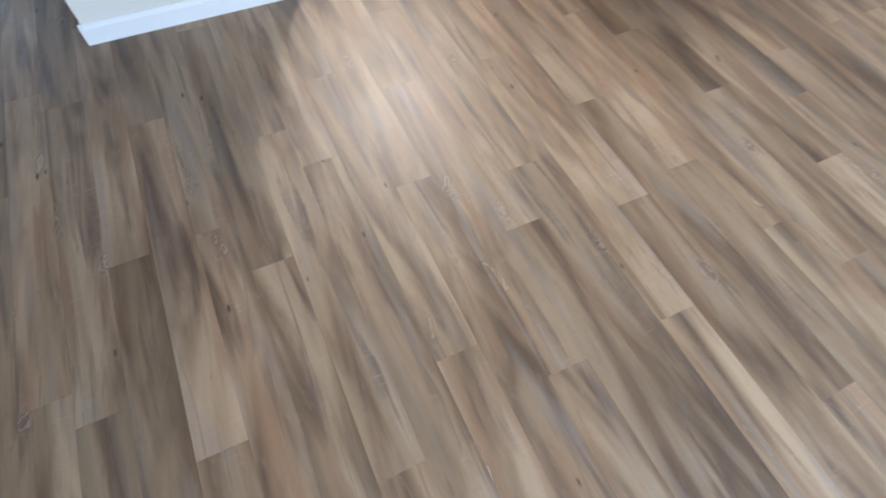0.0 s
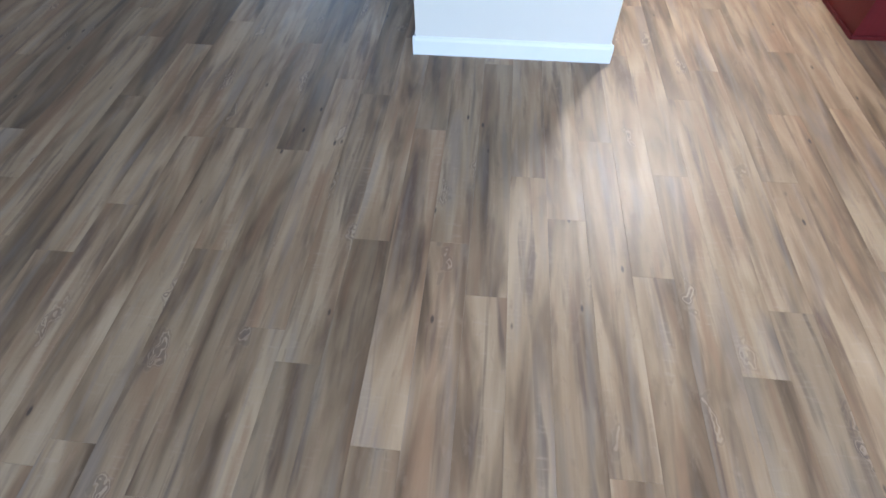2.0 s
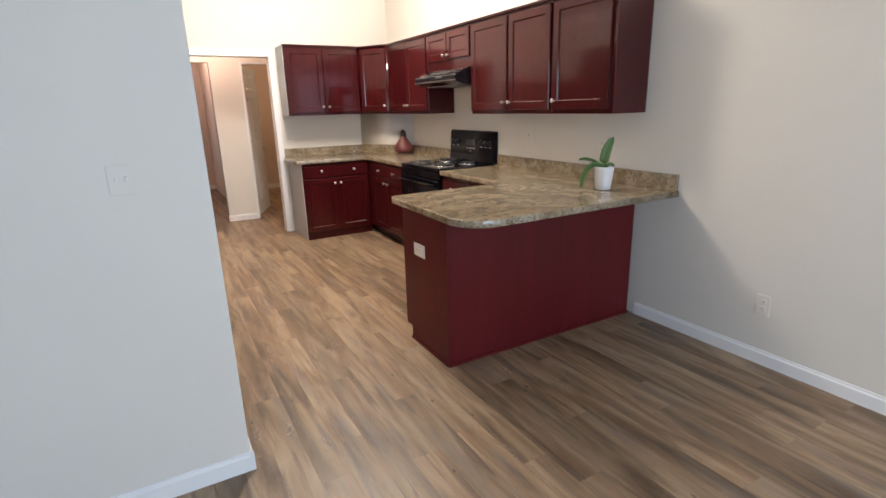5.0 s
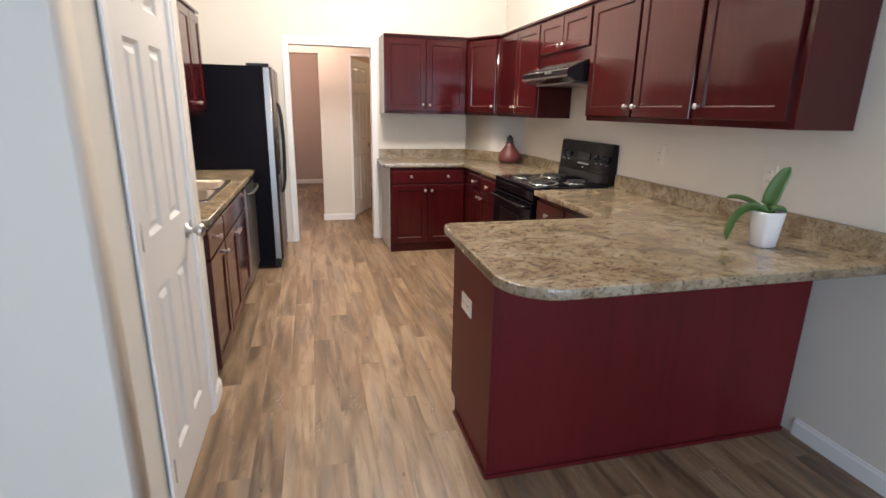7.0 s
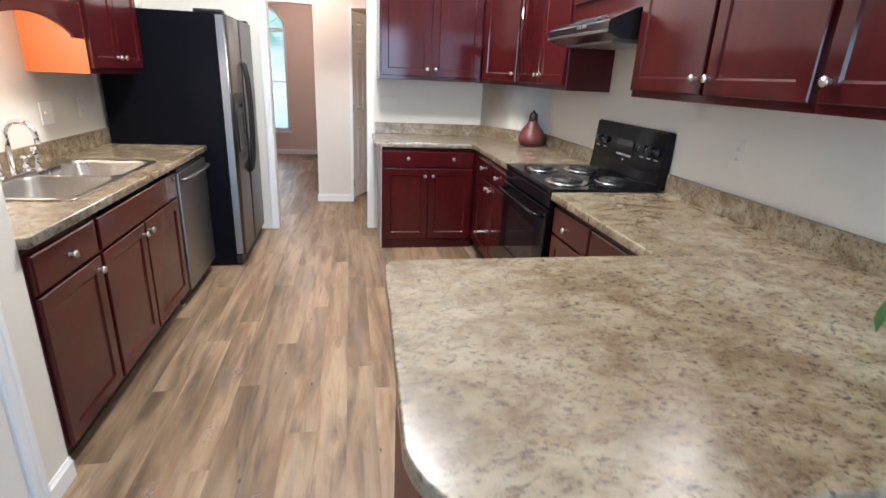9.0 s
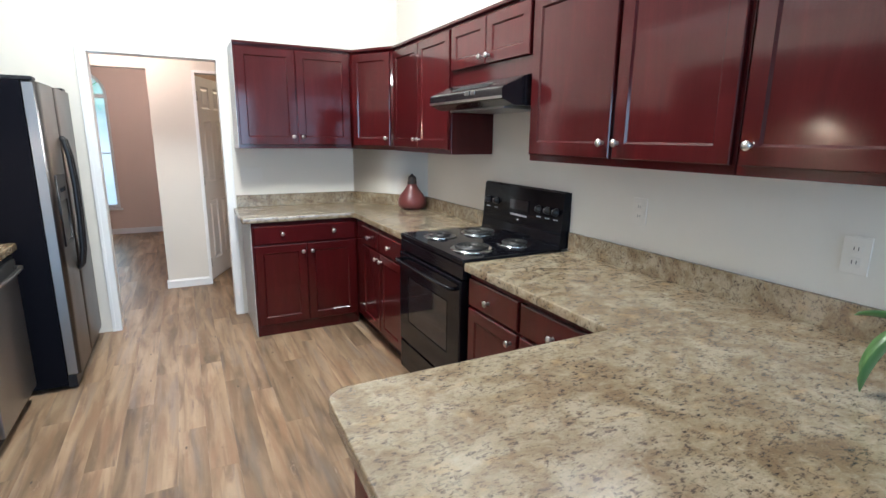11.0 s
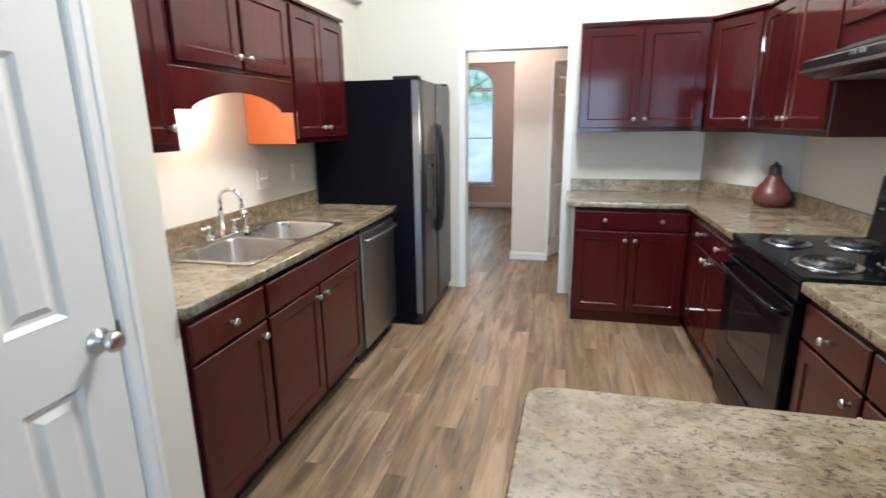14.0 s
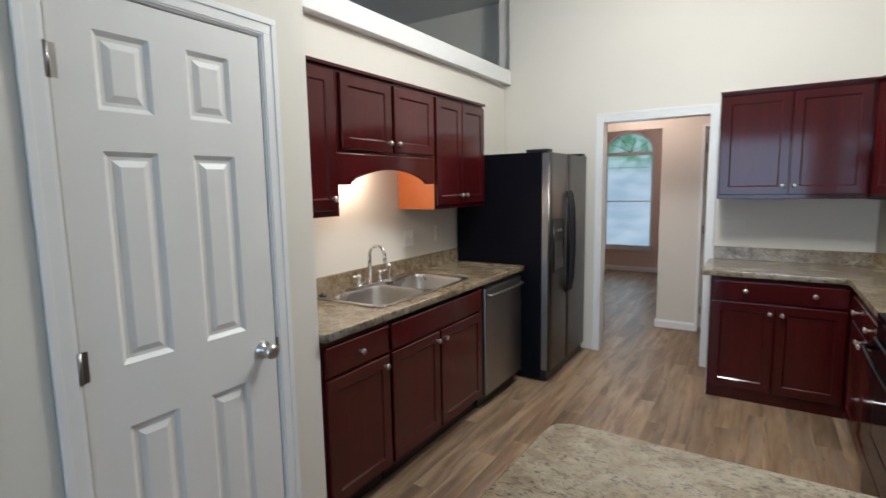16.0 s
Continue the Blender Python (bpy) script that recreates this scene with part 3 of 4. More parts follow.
part("window_frame", slab(arch_ring(0.0, WZ0), [arch_ring(0.045, WZ0)], 0.06, 0.003, Matrix.Translation((0, 0.04, 0)) @ UP_X), TRIM, win)
part("transom_rail", boxed(-half + 0.04, half - 0.04, 0.045, 0.095, WS - 0.06, WS, bevel=0.004), TRIM, win)
part("meeting_rail", boxed(-half + 0.04, half - 0.04, 0.055, 0.085, 1.21, 1.228, bevel=0.003), TRIM, win)
part("muntin", boxed(-half + 0.04, half - 0.04, 0.06, 0.075, 1.8, 1.806), TRIM, win)
# thin bent bars stand for the tree branches behind the arch
for a in (35, 75, 120, 150):
    r = radians(a)
    part("arch_branch", tube(bmesh.new(), [(0, 0.07, WS), (0.2 * math.cos(r) + 0.03, 0.07, WS + 0.16 * math.sin(r)), (0.38 * math.cos(r), 0.07, WS + 0.29 * math.sin(r))], 0.006, 6), HINGE, win)
part("window_sill", boxed(-half - 0.03, half + 0.03, -0.03, 0.05, WZ0 - 0.03, WZ0, bevel=0.004), TRIM, win)
pane = part("pane", slab(arch_ring(0.04, WZ0), (), 0.005, 0, Matrix.Translation((0, 0.068, 0)) @ UP_X), GLASS, win)
pane.visible_shadow = False
m, nt, b = mat("bright_garden", (0.3, 0.35, 0.3), 1.0)
p = position(nt)
h = nt.nodes.new("ShaderNodeSeparateXYZ")
put(nt, h.inputs[0], p)
leafy = grain(nt, p, 3.2, 5, 0.7)
green = mix(nt, ramp(nt, leafy, (0.4, 0.0), (0.62, 1.0)), (0.16, 0.38, 0.2), (0.75, 1.0, 0.92))
pale = mix(nt, ramp(nt, grain(nt, stretch(nt, p, (0.6, 1, 1.8)), 1.5, 4), (0.4, 0.0), (0.6, 1.0)), (0.62, 0.74, 0.84), (0.86, 0.95, 1.0))
tone = mix(nt, ramp(nt, calc(nt, "MULTIPLY", h.outputs[2], 0.25), (0.44, 0.0), (0.56, 1.0)), pale, green)
put(nt, b.inputs["Emission Color"], tone)
b.inputs["Emission Strength"].default_value = 1.5
back = bmesh.new()
box(back, -5, 5, 16.0, 16.05, -1, 5)
structure("backdrop", back, m, "bright blurred garden and trees beyond the window", "backdrop")
structure("ground", boxed(-60, 60, -60, 80, -0.5, -0.3), plain("lawn", (0.06, 0.09, 0.03), 0.9, 0, 3, 0.4, 0.5), "lawn around the house", "ground")

# windows of the dining and living rooms, which let the daylight in
# the last one, in the far living wall, is unseen and added
for name, wy, x0, x1, z0, z1, bars in (("window_2", -2.72, -0.15, 2.6, 0.05, 2.4, 3), ("window_3", -2.72, -4.1, -2.3, 0.7, 2.3, 2), ("window_4_added", 6.77, -3.6, -1.9, 0.7, 2.3, 2)):
    w = tagged(thing(name, pose(0, wy, 0), "wide white framed window, out of view, letting in daylight", "window"), kind="structure")
    part("window_frame", slab(rect(x0, x1, z0, z1), [rect(x0 + 0.05, x1 - 0.05, z0 + 0.05, z1 - 0.05)], 0.07, 0.003, Matrix.Translation((0, 0.02, 0)) @ UP_X), TRIM, w)
    for k in range(1, bars):
        x = x0 + (x1 - x0) * k / bars
        part("mullion", boxed(x - 0.03, x + 0.03, 0.025, 0.085, z0 + 0.05, z1 - 0.05, bevel=0.003), TRIM, w)
    g = part("pane", boxed(x0 + 0.04, x1 - 0.04, 0.05, 0.055, z0 + 0.04, z1 - 0.04), GLASS, w)
    g.visible_shadow = False


# ---- cabinets ----
def knob(parent, x, z, label=""):
    return part("knob", lathe(bmesh.new(), [(0.008, 0), (0.006, 0.004), (0.0055, 0.012), (0.0135, 0.018), (0.0155, 0.023), (0.012, 0.028), (0.002, 0.030)], 16), NICKEL, parent, "", pose(x, 0, z, 90))


def cabinet(name, m, w, d, z0, z1, fronts, label, group, toe=0.0, left=None, right=None, rail=True):
    """A cabinet unit: its face frame at y 0 looking to -y. fronts: (kind, x0, x1, z0, z1, knobs)."""
    unit = thing(name, m, label, "cabinet", group)
    body = bmesh.new()
    box(body, 0.0, w, 0.0, d, z0 + toe, z1, 0.0015)
    part("body", body, CHERRY, unit)
    if toe:
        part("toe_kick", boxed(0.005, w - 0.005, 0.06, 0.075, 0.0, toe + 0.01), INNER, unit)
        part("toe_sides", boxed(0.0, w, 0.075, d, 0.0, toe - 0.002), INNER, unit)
    if left:
        part("end_panel", boxed(-0.006, -0.001, 0.0, d, z0, z1, bevel=0.001), left, unit, "plain end panel")
    if right:
        part("end_panel", boxed(w + 0.001, w + 0.006, 0.0, d, z0, z1, bevel=0.001), right, unit, "plain end panel")
    if rail:
        part("top_rail", boxed(-0.004, w + 0.004, -0.024, 0.03, z1 - 0.012, z1 + 0.006, bevel=0.003), CHERRY, unit)
    for kind, x0, x1, a, b, knobs in fronts:
        fw, fh = x1 - x0, b - a
        if kind == "door":
            s = min(0.057, fw * 0.22)
            bm = panelled(bmesh.new(), fw, fh, 0.019, [(s, fw - s, s, fh - s)], 0.008, 0.0075, 0.0, 0.0, 0.004)
        else:
            bm = panelled(bmesh.new(), fw, fh, 0.019, [], edge=0.005)
        f = part(kind, bm, CHERRY, unit, "", pose(x0, -0.0195, a))
        for kx, kz in knobs:
            knob(f, kx - x0, kz - a)
    return unit


G_UP, G_BASE = "cherry wall cabinets", "cherry base cabinets"
UP_LABEL = "dark cherry wall cabinet with shaker doors and nickel knobs"
BASE_LABEL = "dark cherry base cabinet with drawer and shaker doors"
ZU0, ZU1 = 1.398, 2.158


def pair(w, z0, z1, kz, mid=None, e=0.012, gap=0.003):
    mid = mid or w / 2
    return [("door", e, mid - gap, z0, z1, [(mid - 0.033 - gap, kz)]), ("door", mid + gap, w - e, z0, z1, [(mid + 0.036, kz)])]


UFX = 2.595                                   # faces of the right-hand wall cabinets
UD = RIGHT - UFX - 0.002


def right_at(y_hi, face, z=0):
    return pose(face, y_hi, z, 0, 0, -90)


def left_at(y_lo, face, z=0):
    return pose(face, y_lo, z, 0, 0, 90)


# right-hand wall cabinets, from the stove towards the dining side
cabinet("wall_cabinet", right_at(3.665, UFX), 1.035, UD, ZU0, ZU1, pair(1.035, ZU0 + 0.03, ZU1 - 0.03, ZU0 + 0.09, 0.535, gap=0.01), UP_LABEL, G_UP)
cabinet("wall_cabinet", right_at(2.626, UFX), 0.566, UD, ZU0, ZU1, [("door", 0.012, 0.53, ZU0 + 0.03, ZU1 - 0.03, [(0.045, ZU0 + 0.09)])], "dark cherry single door wall cabinet at the open end", G_UP)
cabinet("wall_cabinet", right_at(4.468, UFX), 0.8, UD, 1.8, ZU1, pair(0.8, 1.885, ZU1 - 0.03, 1.925), "short dark cherry cabinet above the range hood", G_UP)
cabinet("wall_cabinet", right_at(5.41, UFX), 0.938, UD, ZU0, ZU1, pair(0.938, ZU0 + 0.03, ZU1 - 0.03, ZU0 + 0.09), UP_LABEL, G_UP)
# corner and back wall cabinets
BFY = 5.785
cabinet("wall_cabinet", pose(1.492, BFY, 0), 0.868, BACK - BFY - 0.002, ZU0 + 0.008, ZU1 + 0.008, pair(0.868, ZU0 + 0.038, ZU1 - 0.022, ZU0 + 0.098), "dark cherry wall cabinet with shaker doors, pale end panel", G_UP, 0, ENDGREY)
dx, dy = UFX - 2.362, BFY - 5.412
corner = thing("corner_wall_cabinet", pose(2.362, BFY, 0), "angled dark cherry corner wall cabinet with one door", "cabinet", G_UP)
part("body", slab([(0, 0), (dx, -dy), (RIGHT - 2.364, -dy), (RIGHT - 2.364, BACK - BFY - 0.002), (0, BACK - BFY - 0.002)], (), ZU1 - ZU0, 0, Matrix.Translation((0, 0, ZU0 + 0.004))), CHERRY, corner)
dw = math.hypot(dx, dy)
turn = math.degrees(math.atan2(-dy, dx))
fr = pose(0, 0, 0, 0, 0, turn)
f = part("door", panelled(bmesh.new(), dw - 0.07, ZU1 - ZU0 - 0.06, 0.019, [(0.05, dw - 0.12, 0.057, ZU1 - ZU0 - 0.117)], 0.008, 0.0075, 0, 0, 0.004), CHERRY, corner, "", fr @ pose(0.035, -0.0195, ZU0 + 0.034))
knob(f, dw - 0.1, 0.06)
part("top_rail", boxed(0, dw, -0.024, 0.03, ZU1 - 0.008, ZU1 + 0.01, bevel=0.003), CHERRY, corner, "", fr)

# left-hand wall cabinets over the sink
LFX = -0.085
LD = LFX - LEFT - 0.002
cabinet("wall_cabinet", left_at(2.994, LFX), 0.468, LD, ZU0 - 0.01, ZU1 - 0.01, [("door", 0.02, 0.44, ZU0 + 0.02, ZU1 - 0.04, [(0.405, ZU0 + 0.08)])], "dark cherry single door wall cabinet beside the sink", G_UP)
sinkcab = cabinet("wall_cabinet", left_at(3.464, LFX), 0.904, LD, 1.716, ZU1 - 0.01, pair(0.904, 1.735, ZU1 - 0.04, 1.785, e=0.02, gap=0.014), "short cherry cabinet with arched valance over the sink", G_UP)
val = [(0, 1.55), (0.1, 1.55)] + [(0.1 + 0.704 * k / 16, 1.562 + 0.072 * math.sin(math.pi * k / 16) ** 0.75) for k in range(17)] + [(0.804, 1.55), (0.904, 1.55), (0.904, 1.714), (0, 1.714)]
part("valance", slab(val, (), 0.019, 0.002, Matrix.Translation((0, 0.0, 0)) @ UP_X), CHERRY, sinkcab, "arched cherry valance board")
cabinet("wall_cabinet", left_at(4.37, LFX), 0.7, LD, ZU0 - 0.018, ZU1 - 0.01, pair(0.7, ZU0 + 0.01, ZU1 - 0.04, ZU0 + 0.07), "dark cherry wall cabinet with orange side panel", G_UP, 0, AMBER)
lamp = thing("sink_lamp", pose(-0.25, 3.6, 1.69), "small lit warm lamp under the cabinet", "lamp")
part("housing", boxed(-0.05, 0.05, 0.0, 0.5, 0.0, 0.024, bevel=0.004), IVORY, lamp)
part("tube", tube(bmesh.new(), [(0, 0.03, -0.008), (0, 0.47, -0.008)], 0.01), WARMGLOW, lamp, "glowing warm tube")

# left-hand base run
LBX, ZB = 0.222, 0.88
BD = LBX - LEFT - 0.002
cabinet("base_cabinet", left_at(2.995, LBX), 0.45, BD, 0, ZB, [("drawer", 0.012, 0.44, 0.716, 0.852, [(0.225, 0.785)]), ("door", 0.012, 0.44, 0.118, 0.704, [(0.4, 0.655)])], BASE_LABEL, G_BASE, 0.11, rail=False)
cabinet("base_cabinet", left_at(3.447, LBX), 0.985, BD, 0, 0.72, [("drawer", 0.012, 0.975, 0.716, 0.852, [])] + pair(0.985, 0.118, 0.704, 0.655, 0.462, gap=0.008), "dark cherry sink cabinet with false drawer front", G_BASE, 0.11, rail=False)
# back base run
BBY = 5.497
back_base = cabinet("base_cabinet", pose(1.5, BBY, 0), 0.795, BACK - BBY - 0.002, 0, ZB, [("drawer", 0.014, 0.775, 0.716, 0.848, [(0.215, 0.79), (0.6, 0.79)])] + [("door", 0.014, 0.388, 0.09, 0.704, [(0.36, 0.645)]), ("door", 0.394, 0.775, 0.09, 0.704, [(0.43, 0.645)])], "dark cherry base cabinet with wide drawer, two doors", G_BASE, 0, ENDGREY, rail=False)
# right base runs either side of the stove
RBX = 2.285
RD = RIGHT - RBX - 0.002
cabinet("base_cabinet", right_at(5.49, RBX), 1.005, RD, 0, ZB, [("drawer", 0.2, 0.58, 0.716, 0.848, [(0.39, 0.785)]), ("drawer", 0.592, 0.985, 0.716, 0.848, [(0.79, 0.785)]), ("door", 0.2, 0.58, 0.118, 0.704, [(0.54, 0.655)]), ("door", 0.592, 0.985, 0.118, 0.704, [(0.63, 0.655)])], BASE_LABEL, G_BASE, 0.1, rail=False)
cabinet("base_cabinet", right_at(3.668, RBX), 1.0, RD, 0, ZB, [("drawer", 0.012, 0.412, 0.716, 0.85, [(0.19, 0.775)]), ("drawer", 0.43, 0.85, 0.716, 0.85, [(0.64, 0.775)]), ("door", 0.012, 0.412, 0.118, 0.704, [(0.37, 0.655)]), ("door", 0.43, 0.85, 0.118, 0.704, [(0.47, 0.655)])], BASE_LABEL, G_BASE, 0.1, rail=False)
# peninsula
PX, PY0, PY1 = 1.374, 2.06, 2.61
pen = thing("peninsula_cabinet", pose(0, 0, 0), "dark cherry peninsula with plain back and end panels", "cabinet", G_BASE)
part("body", boxed(PX + 0.02, 2.86, PY0 + 0.012, PY1 - 0.02, 0.09, ZB - 0.004), CHERRY, pen)
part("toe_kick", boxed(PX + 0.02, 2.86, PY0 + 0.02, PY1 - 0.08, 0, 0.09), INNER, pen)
# window light on these panels is put into their lighter base colour
part("back_panel", boxed(PX + 0.012, 2.866, PY0, PY0 + 0.01, 0.0, ZB, bevel=0.001), VENEER_LIT, pen, "plain cherry veneer back panel, tone lifted for window light")
part("end_panel", slab([(PY0 - 0.002, 0), (PY1 - 0.075, 0), (PY1 - 0.075, 0.085), (PY1, 0.085), (PY1, ZB), (PY0 - 0.002, ZB)], (), 0.016, 0.001, Matrix.Translation((PX, 0, 0)) @ UP_Y), VENEER_LIT, pen, "plain cherry veneer end panel in the same lifted tone")
part("shoe_strip", boxed(PX - 0.008, 2.866, PY0 - 0.012, PY0 - 0.002, 0, 0.018, bevel=0.003), VENEER_LIT, pen)
part("shoe_strip", boxed(PX - 0.01, PX - 0.001, PY0 - 0.002, PY1 - 0.075, 0, 0.018, bevel=0.003), VENEER_LIT, pen)
part("corner_strip", boxed(PX - 0.004, PX + 0.014, PY0 - 0.005, PY0 - 0.001, 0.018, ZB), VENEER_LIT, pen)
for k in range(2):
    f = part("door", panelled(bmesh.new(), 0.44, 0.72, 0.019, [(0.057, 0.383, 0.057, 0.663)], 0.008, 0.0075, 0, 0, 0.004), CHERRY, pen, "", pose(PX + 0.47 + 0.45 * k, PY1, 0.118, 0, 0, 180))
    knob(f, 0.04, 0.66)

# ---- worktops ----
ZW = 0.92
SPLASH = 0.1


def worktop(name, outline, label, holes=()):
    return tagged(new(name, mesh_of(name, slab(outline, holes, 0.039, 0.005, Matrix.Translation((0, 0, ZW - 0.039))), LAMI)), label, "worktop")


def splash(top, x0, x1, y0, y1):
    return part("backsplash", boxed(x0, x1, y0, y1, ZW + 0.0005, ZW + SPLASH, bevel=0.003), LAMI, top, "low laminate backsplash strip")


pen_top = worktop("peninsula_worktop", rounded([(1.318, 1.758, 0.17), (RIGHT - 0.001, 1.758, 0), (RIGHT - 0.001, 3.678, 0), (2.248, 3.678, 0.01), (2.248, 2.742, 0.012), (1.345, 2.742, 0.05)]), "mottled beige laminate worktop with rounded peninsula corner")
splash(pen_top, RIGHT - 0.021, RIGHT - 0.001, 1.768, 3.678)
back_top = worktop("corner_worktop", rounded([(1.44, 5.465, 0.012), (2.262, 5.465, 0.03), (2.262, 4.472, 0.008), (RIGHT - 0.001, 4.472, 0), (RIGHT - 0.001, 5.449, 0), (2.469, BACK - 0.001, 0), (1.468, BACK - 0.001, 0), (1.468, 6.09, 0), (1.44, 6.06, 0)]), "mottled beige laminate corner worktop with backsplash")
splash(back_top, RIGHT - 0.021, RIGHT - 0.001, 4.474, 5.44)
splash(back_top, 1.47, 2.458, BACK - 0.021, BACK - 0.001)
diag = math.hypot(RIGHT - 2.47, BACK - 5.45)
part("backsplash", boxed(0.0, diag, -0.021, -0.001, ZW + 0.0005, ZW + SPLASH, bevel=0.003), LAMI, back_top, "low laminate backsplash strip", pose(2.47, BACK, 0, 0, 0, math.degrees(math.atan2(5.45 - BACK, RIGHT - 2.47))))
SX0, SX1, SY0, SY1 = -0.325, 0.17, 3.47, 4.41
left_top = worktop("sink_worktop", rounded([(LEFT + 0.001, 2.993, 0), (0.252, 2.993, 0), (0.258, 5.09, 0.012), (LEFT + 0.001, 5.09, 0)]), "mottled beige laminate sink worktop with backsplash", [rect(SX0 + 0.02, SX1 - 0.02, SY0 + 0.02, SY1 - 0.02)])
splash(left_top, LEFT + 0.001, LEFT + 0.021, 2.993, 5.16)

# ---- sink and tap ----
sink = thing("sink", pose(0, 0, ZW), "stainless steel double bowl drop-in sink", "sink")
bowls = [(SX0 + 0.085, SX1 - 0.028, SY0 + 0.03, 3.925), (SX0 + 0.085, SX1 - 0.028, 3.955, SY1 - 0.03)]
ring4 = lambda x0, x1, y0, y1, r: rounded([(x0, y0, r), (x1, y0, r), (x1, y1, r), (x0, y1, r)], 5)
part("rim", slab(ring4(SX0, SX1, SY0, SY1, 0.04), [ring4(*b, 0.06) for b in bowls], 0.006, 0.0025, Matrix.Translation((0, 0, 0.0005))), SINKM, sink)
for b in bowls:
    bm = bmesh.new()
    rings = []
    for inset, z, r in ((0.0, 0.004, 0.06), (0.006, -0.01, 0.06), (0.014, -0.12, 0.06), (0.03, -0.155, 0.07), (0.07, -0.165, 0.06)):
        rings.append([bm.verts.new((x, y, z)) for x, y in ring4(b[0] + inset, b[1] - inset, b[2] + inset, b[3] - inset, r)])
    for a, c in zip(rings, rings[1:]):
        for k in range(len(a)):
            f = bm.faces.new((a[k], c[k], c[(k + 1) % len(a)], a[(k + 1) % len(a)]))
            f.smooth = True
    bm.faces.new(rings[-1][::-1])
    bowl = part("bowl", bm, SINKM, sink)
    part("drain", lathe(bmesh.new(), [(0.045, 0), (0.045, 0.003), (0.03, 0.004), (0.028, 0.001)], 20), CHROME, bowl, "round chrome drain", pose((b[0] + b[1]) / 2, (b[2] + b[3]) / 2, -0.1648))
tap = thing("kitchen_tap", pose(-0.285, 3.915, ZW + 0.0065), "chrome two handle gooseneck kitchen tap with sprayer", "tap")
part("base_plate", boxed(-0.028, 0.028, -0.13, 0.13, 0.0, 0.012, bevel=0.005), CHROME, tap)
arc = [(0, 0, 0.01), (0, 0, 0.17)] + [(0.062 - 0.062 * math.cos(a), 0, 0.18 + 0.07 * math.sin(a)) for a in (math.pi * k / 12 for k in range(13))] + [(0.127, 0, 0.15)]
part("spout", tube(bmesh.new(), arc, [0.014, 0.012] + [0.011] * 13 + [0.012]), CHROME, tap)
for y in (-0.1, 0.1):
    part("handle_base", lathe(bmesh.new(), [(0.024, 0), (0.022, 0.02), (0.014, 0.03), (0.015, 0.055), (0.018, 0.062), (0.006, 0.07)], 18), CHROME, tap, "", pose(0, y, 0.01))
    part("lever", tube(bmesh.new(), [(0, y, 0.066), (0.01, y + math.copysign(0.035, y), 0.074), (0.015, y + math.copysign(0.075, y), 0.078)], [0.008, 0.006, 0.007]), CHROME, tap, "chrome lever handle")
part("sprayer", lathe(bmesh.new(), [(0.02, 0), (0.02, 0.012), (0.013, 0.02), (0.012, 0.06), (0.016, 0.085), (0.013, 0.105), (0.002, 0.108)], 16), CHROME, tap, "", pose(-0.005, 0.2, 0))
part("sink_stopper", lathe(bmesh.new(), [(0.022, 0), (0.022, 0.012), (0.01, 0.016), (0.008, 0.022), (0.001, 0.023)], 16), PLASTIC, tap, "dark round sink hole cover", pose(-0.01, -0.395, 0))

# ---- dishwasher ----
dish = thing("dishwasher", left_at(4.447, 0.222), "stainless dishwasher with bowed bar handle", "dishwasher")
part("tub", boxed(0.0, 0.6, 0.03, 0.58, 0.09, 0.868), PLASTIC, dish)
part("door", boxed(0.004, 0.596, -0.028, 0.03, 0.105, 0.845, bevel=0.006), STEEL, dish, "brushed stainless door")
part("control_strip", boxed(0.004, 0.596, -0.02, 0.03, 0.848, 0.868, bevel=0.002), PLASTIC, dish)
part("handle", tube(bmesh.new(), [(0.03, -0.03, 0.8), (0.04, -0.055, 0.8), (0.12, -0.064, 0.8), (0.3, -0.068, 0.8), (0.48, -0.064, 0.8), (0.56, -0.055, 0.8), (0.57, -0.03, 0.8)], 0.012), STEEL, dish)
part("toe_panel", boxed(0.004, 0.596, 0.04, 0.06, 0.0, 0.1, bevel=0.002), PLASTIC, dish)

# ---- fridge ----
fr = thing("fridge", pose(0.45, 5.125, 0, 0, 0, 90), "black side-by-side fridge with stainless doors and water dispenser", "fridge")
FW, FH = 0.905, 1.775
part("body", boxed(0, FW, 0.075, 0.81, 0.03, FH, bevel=0.004), FRIDGE, fr, "textured black fridge cabinet")
part("hinge_cover", boxed(0.0, 0.09, 0.02, 0.2, FH + 0.001, FH + 0.022, bevel=0.006), PLASTIC, fr)
part("hinge_cover", boxed(FW - 0.09, FW, 0.02, 0.2, FH + 0.001, FH + 0.022, bevel=0.006), PLASTIC, fr)
part("toe_grille", boxed(0.01, FW - 0.01, 0.03, 0.075, 0.012, 0.085, bevel=0.003), PLASTIC, fr)
SPLIT = 0.4
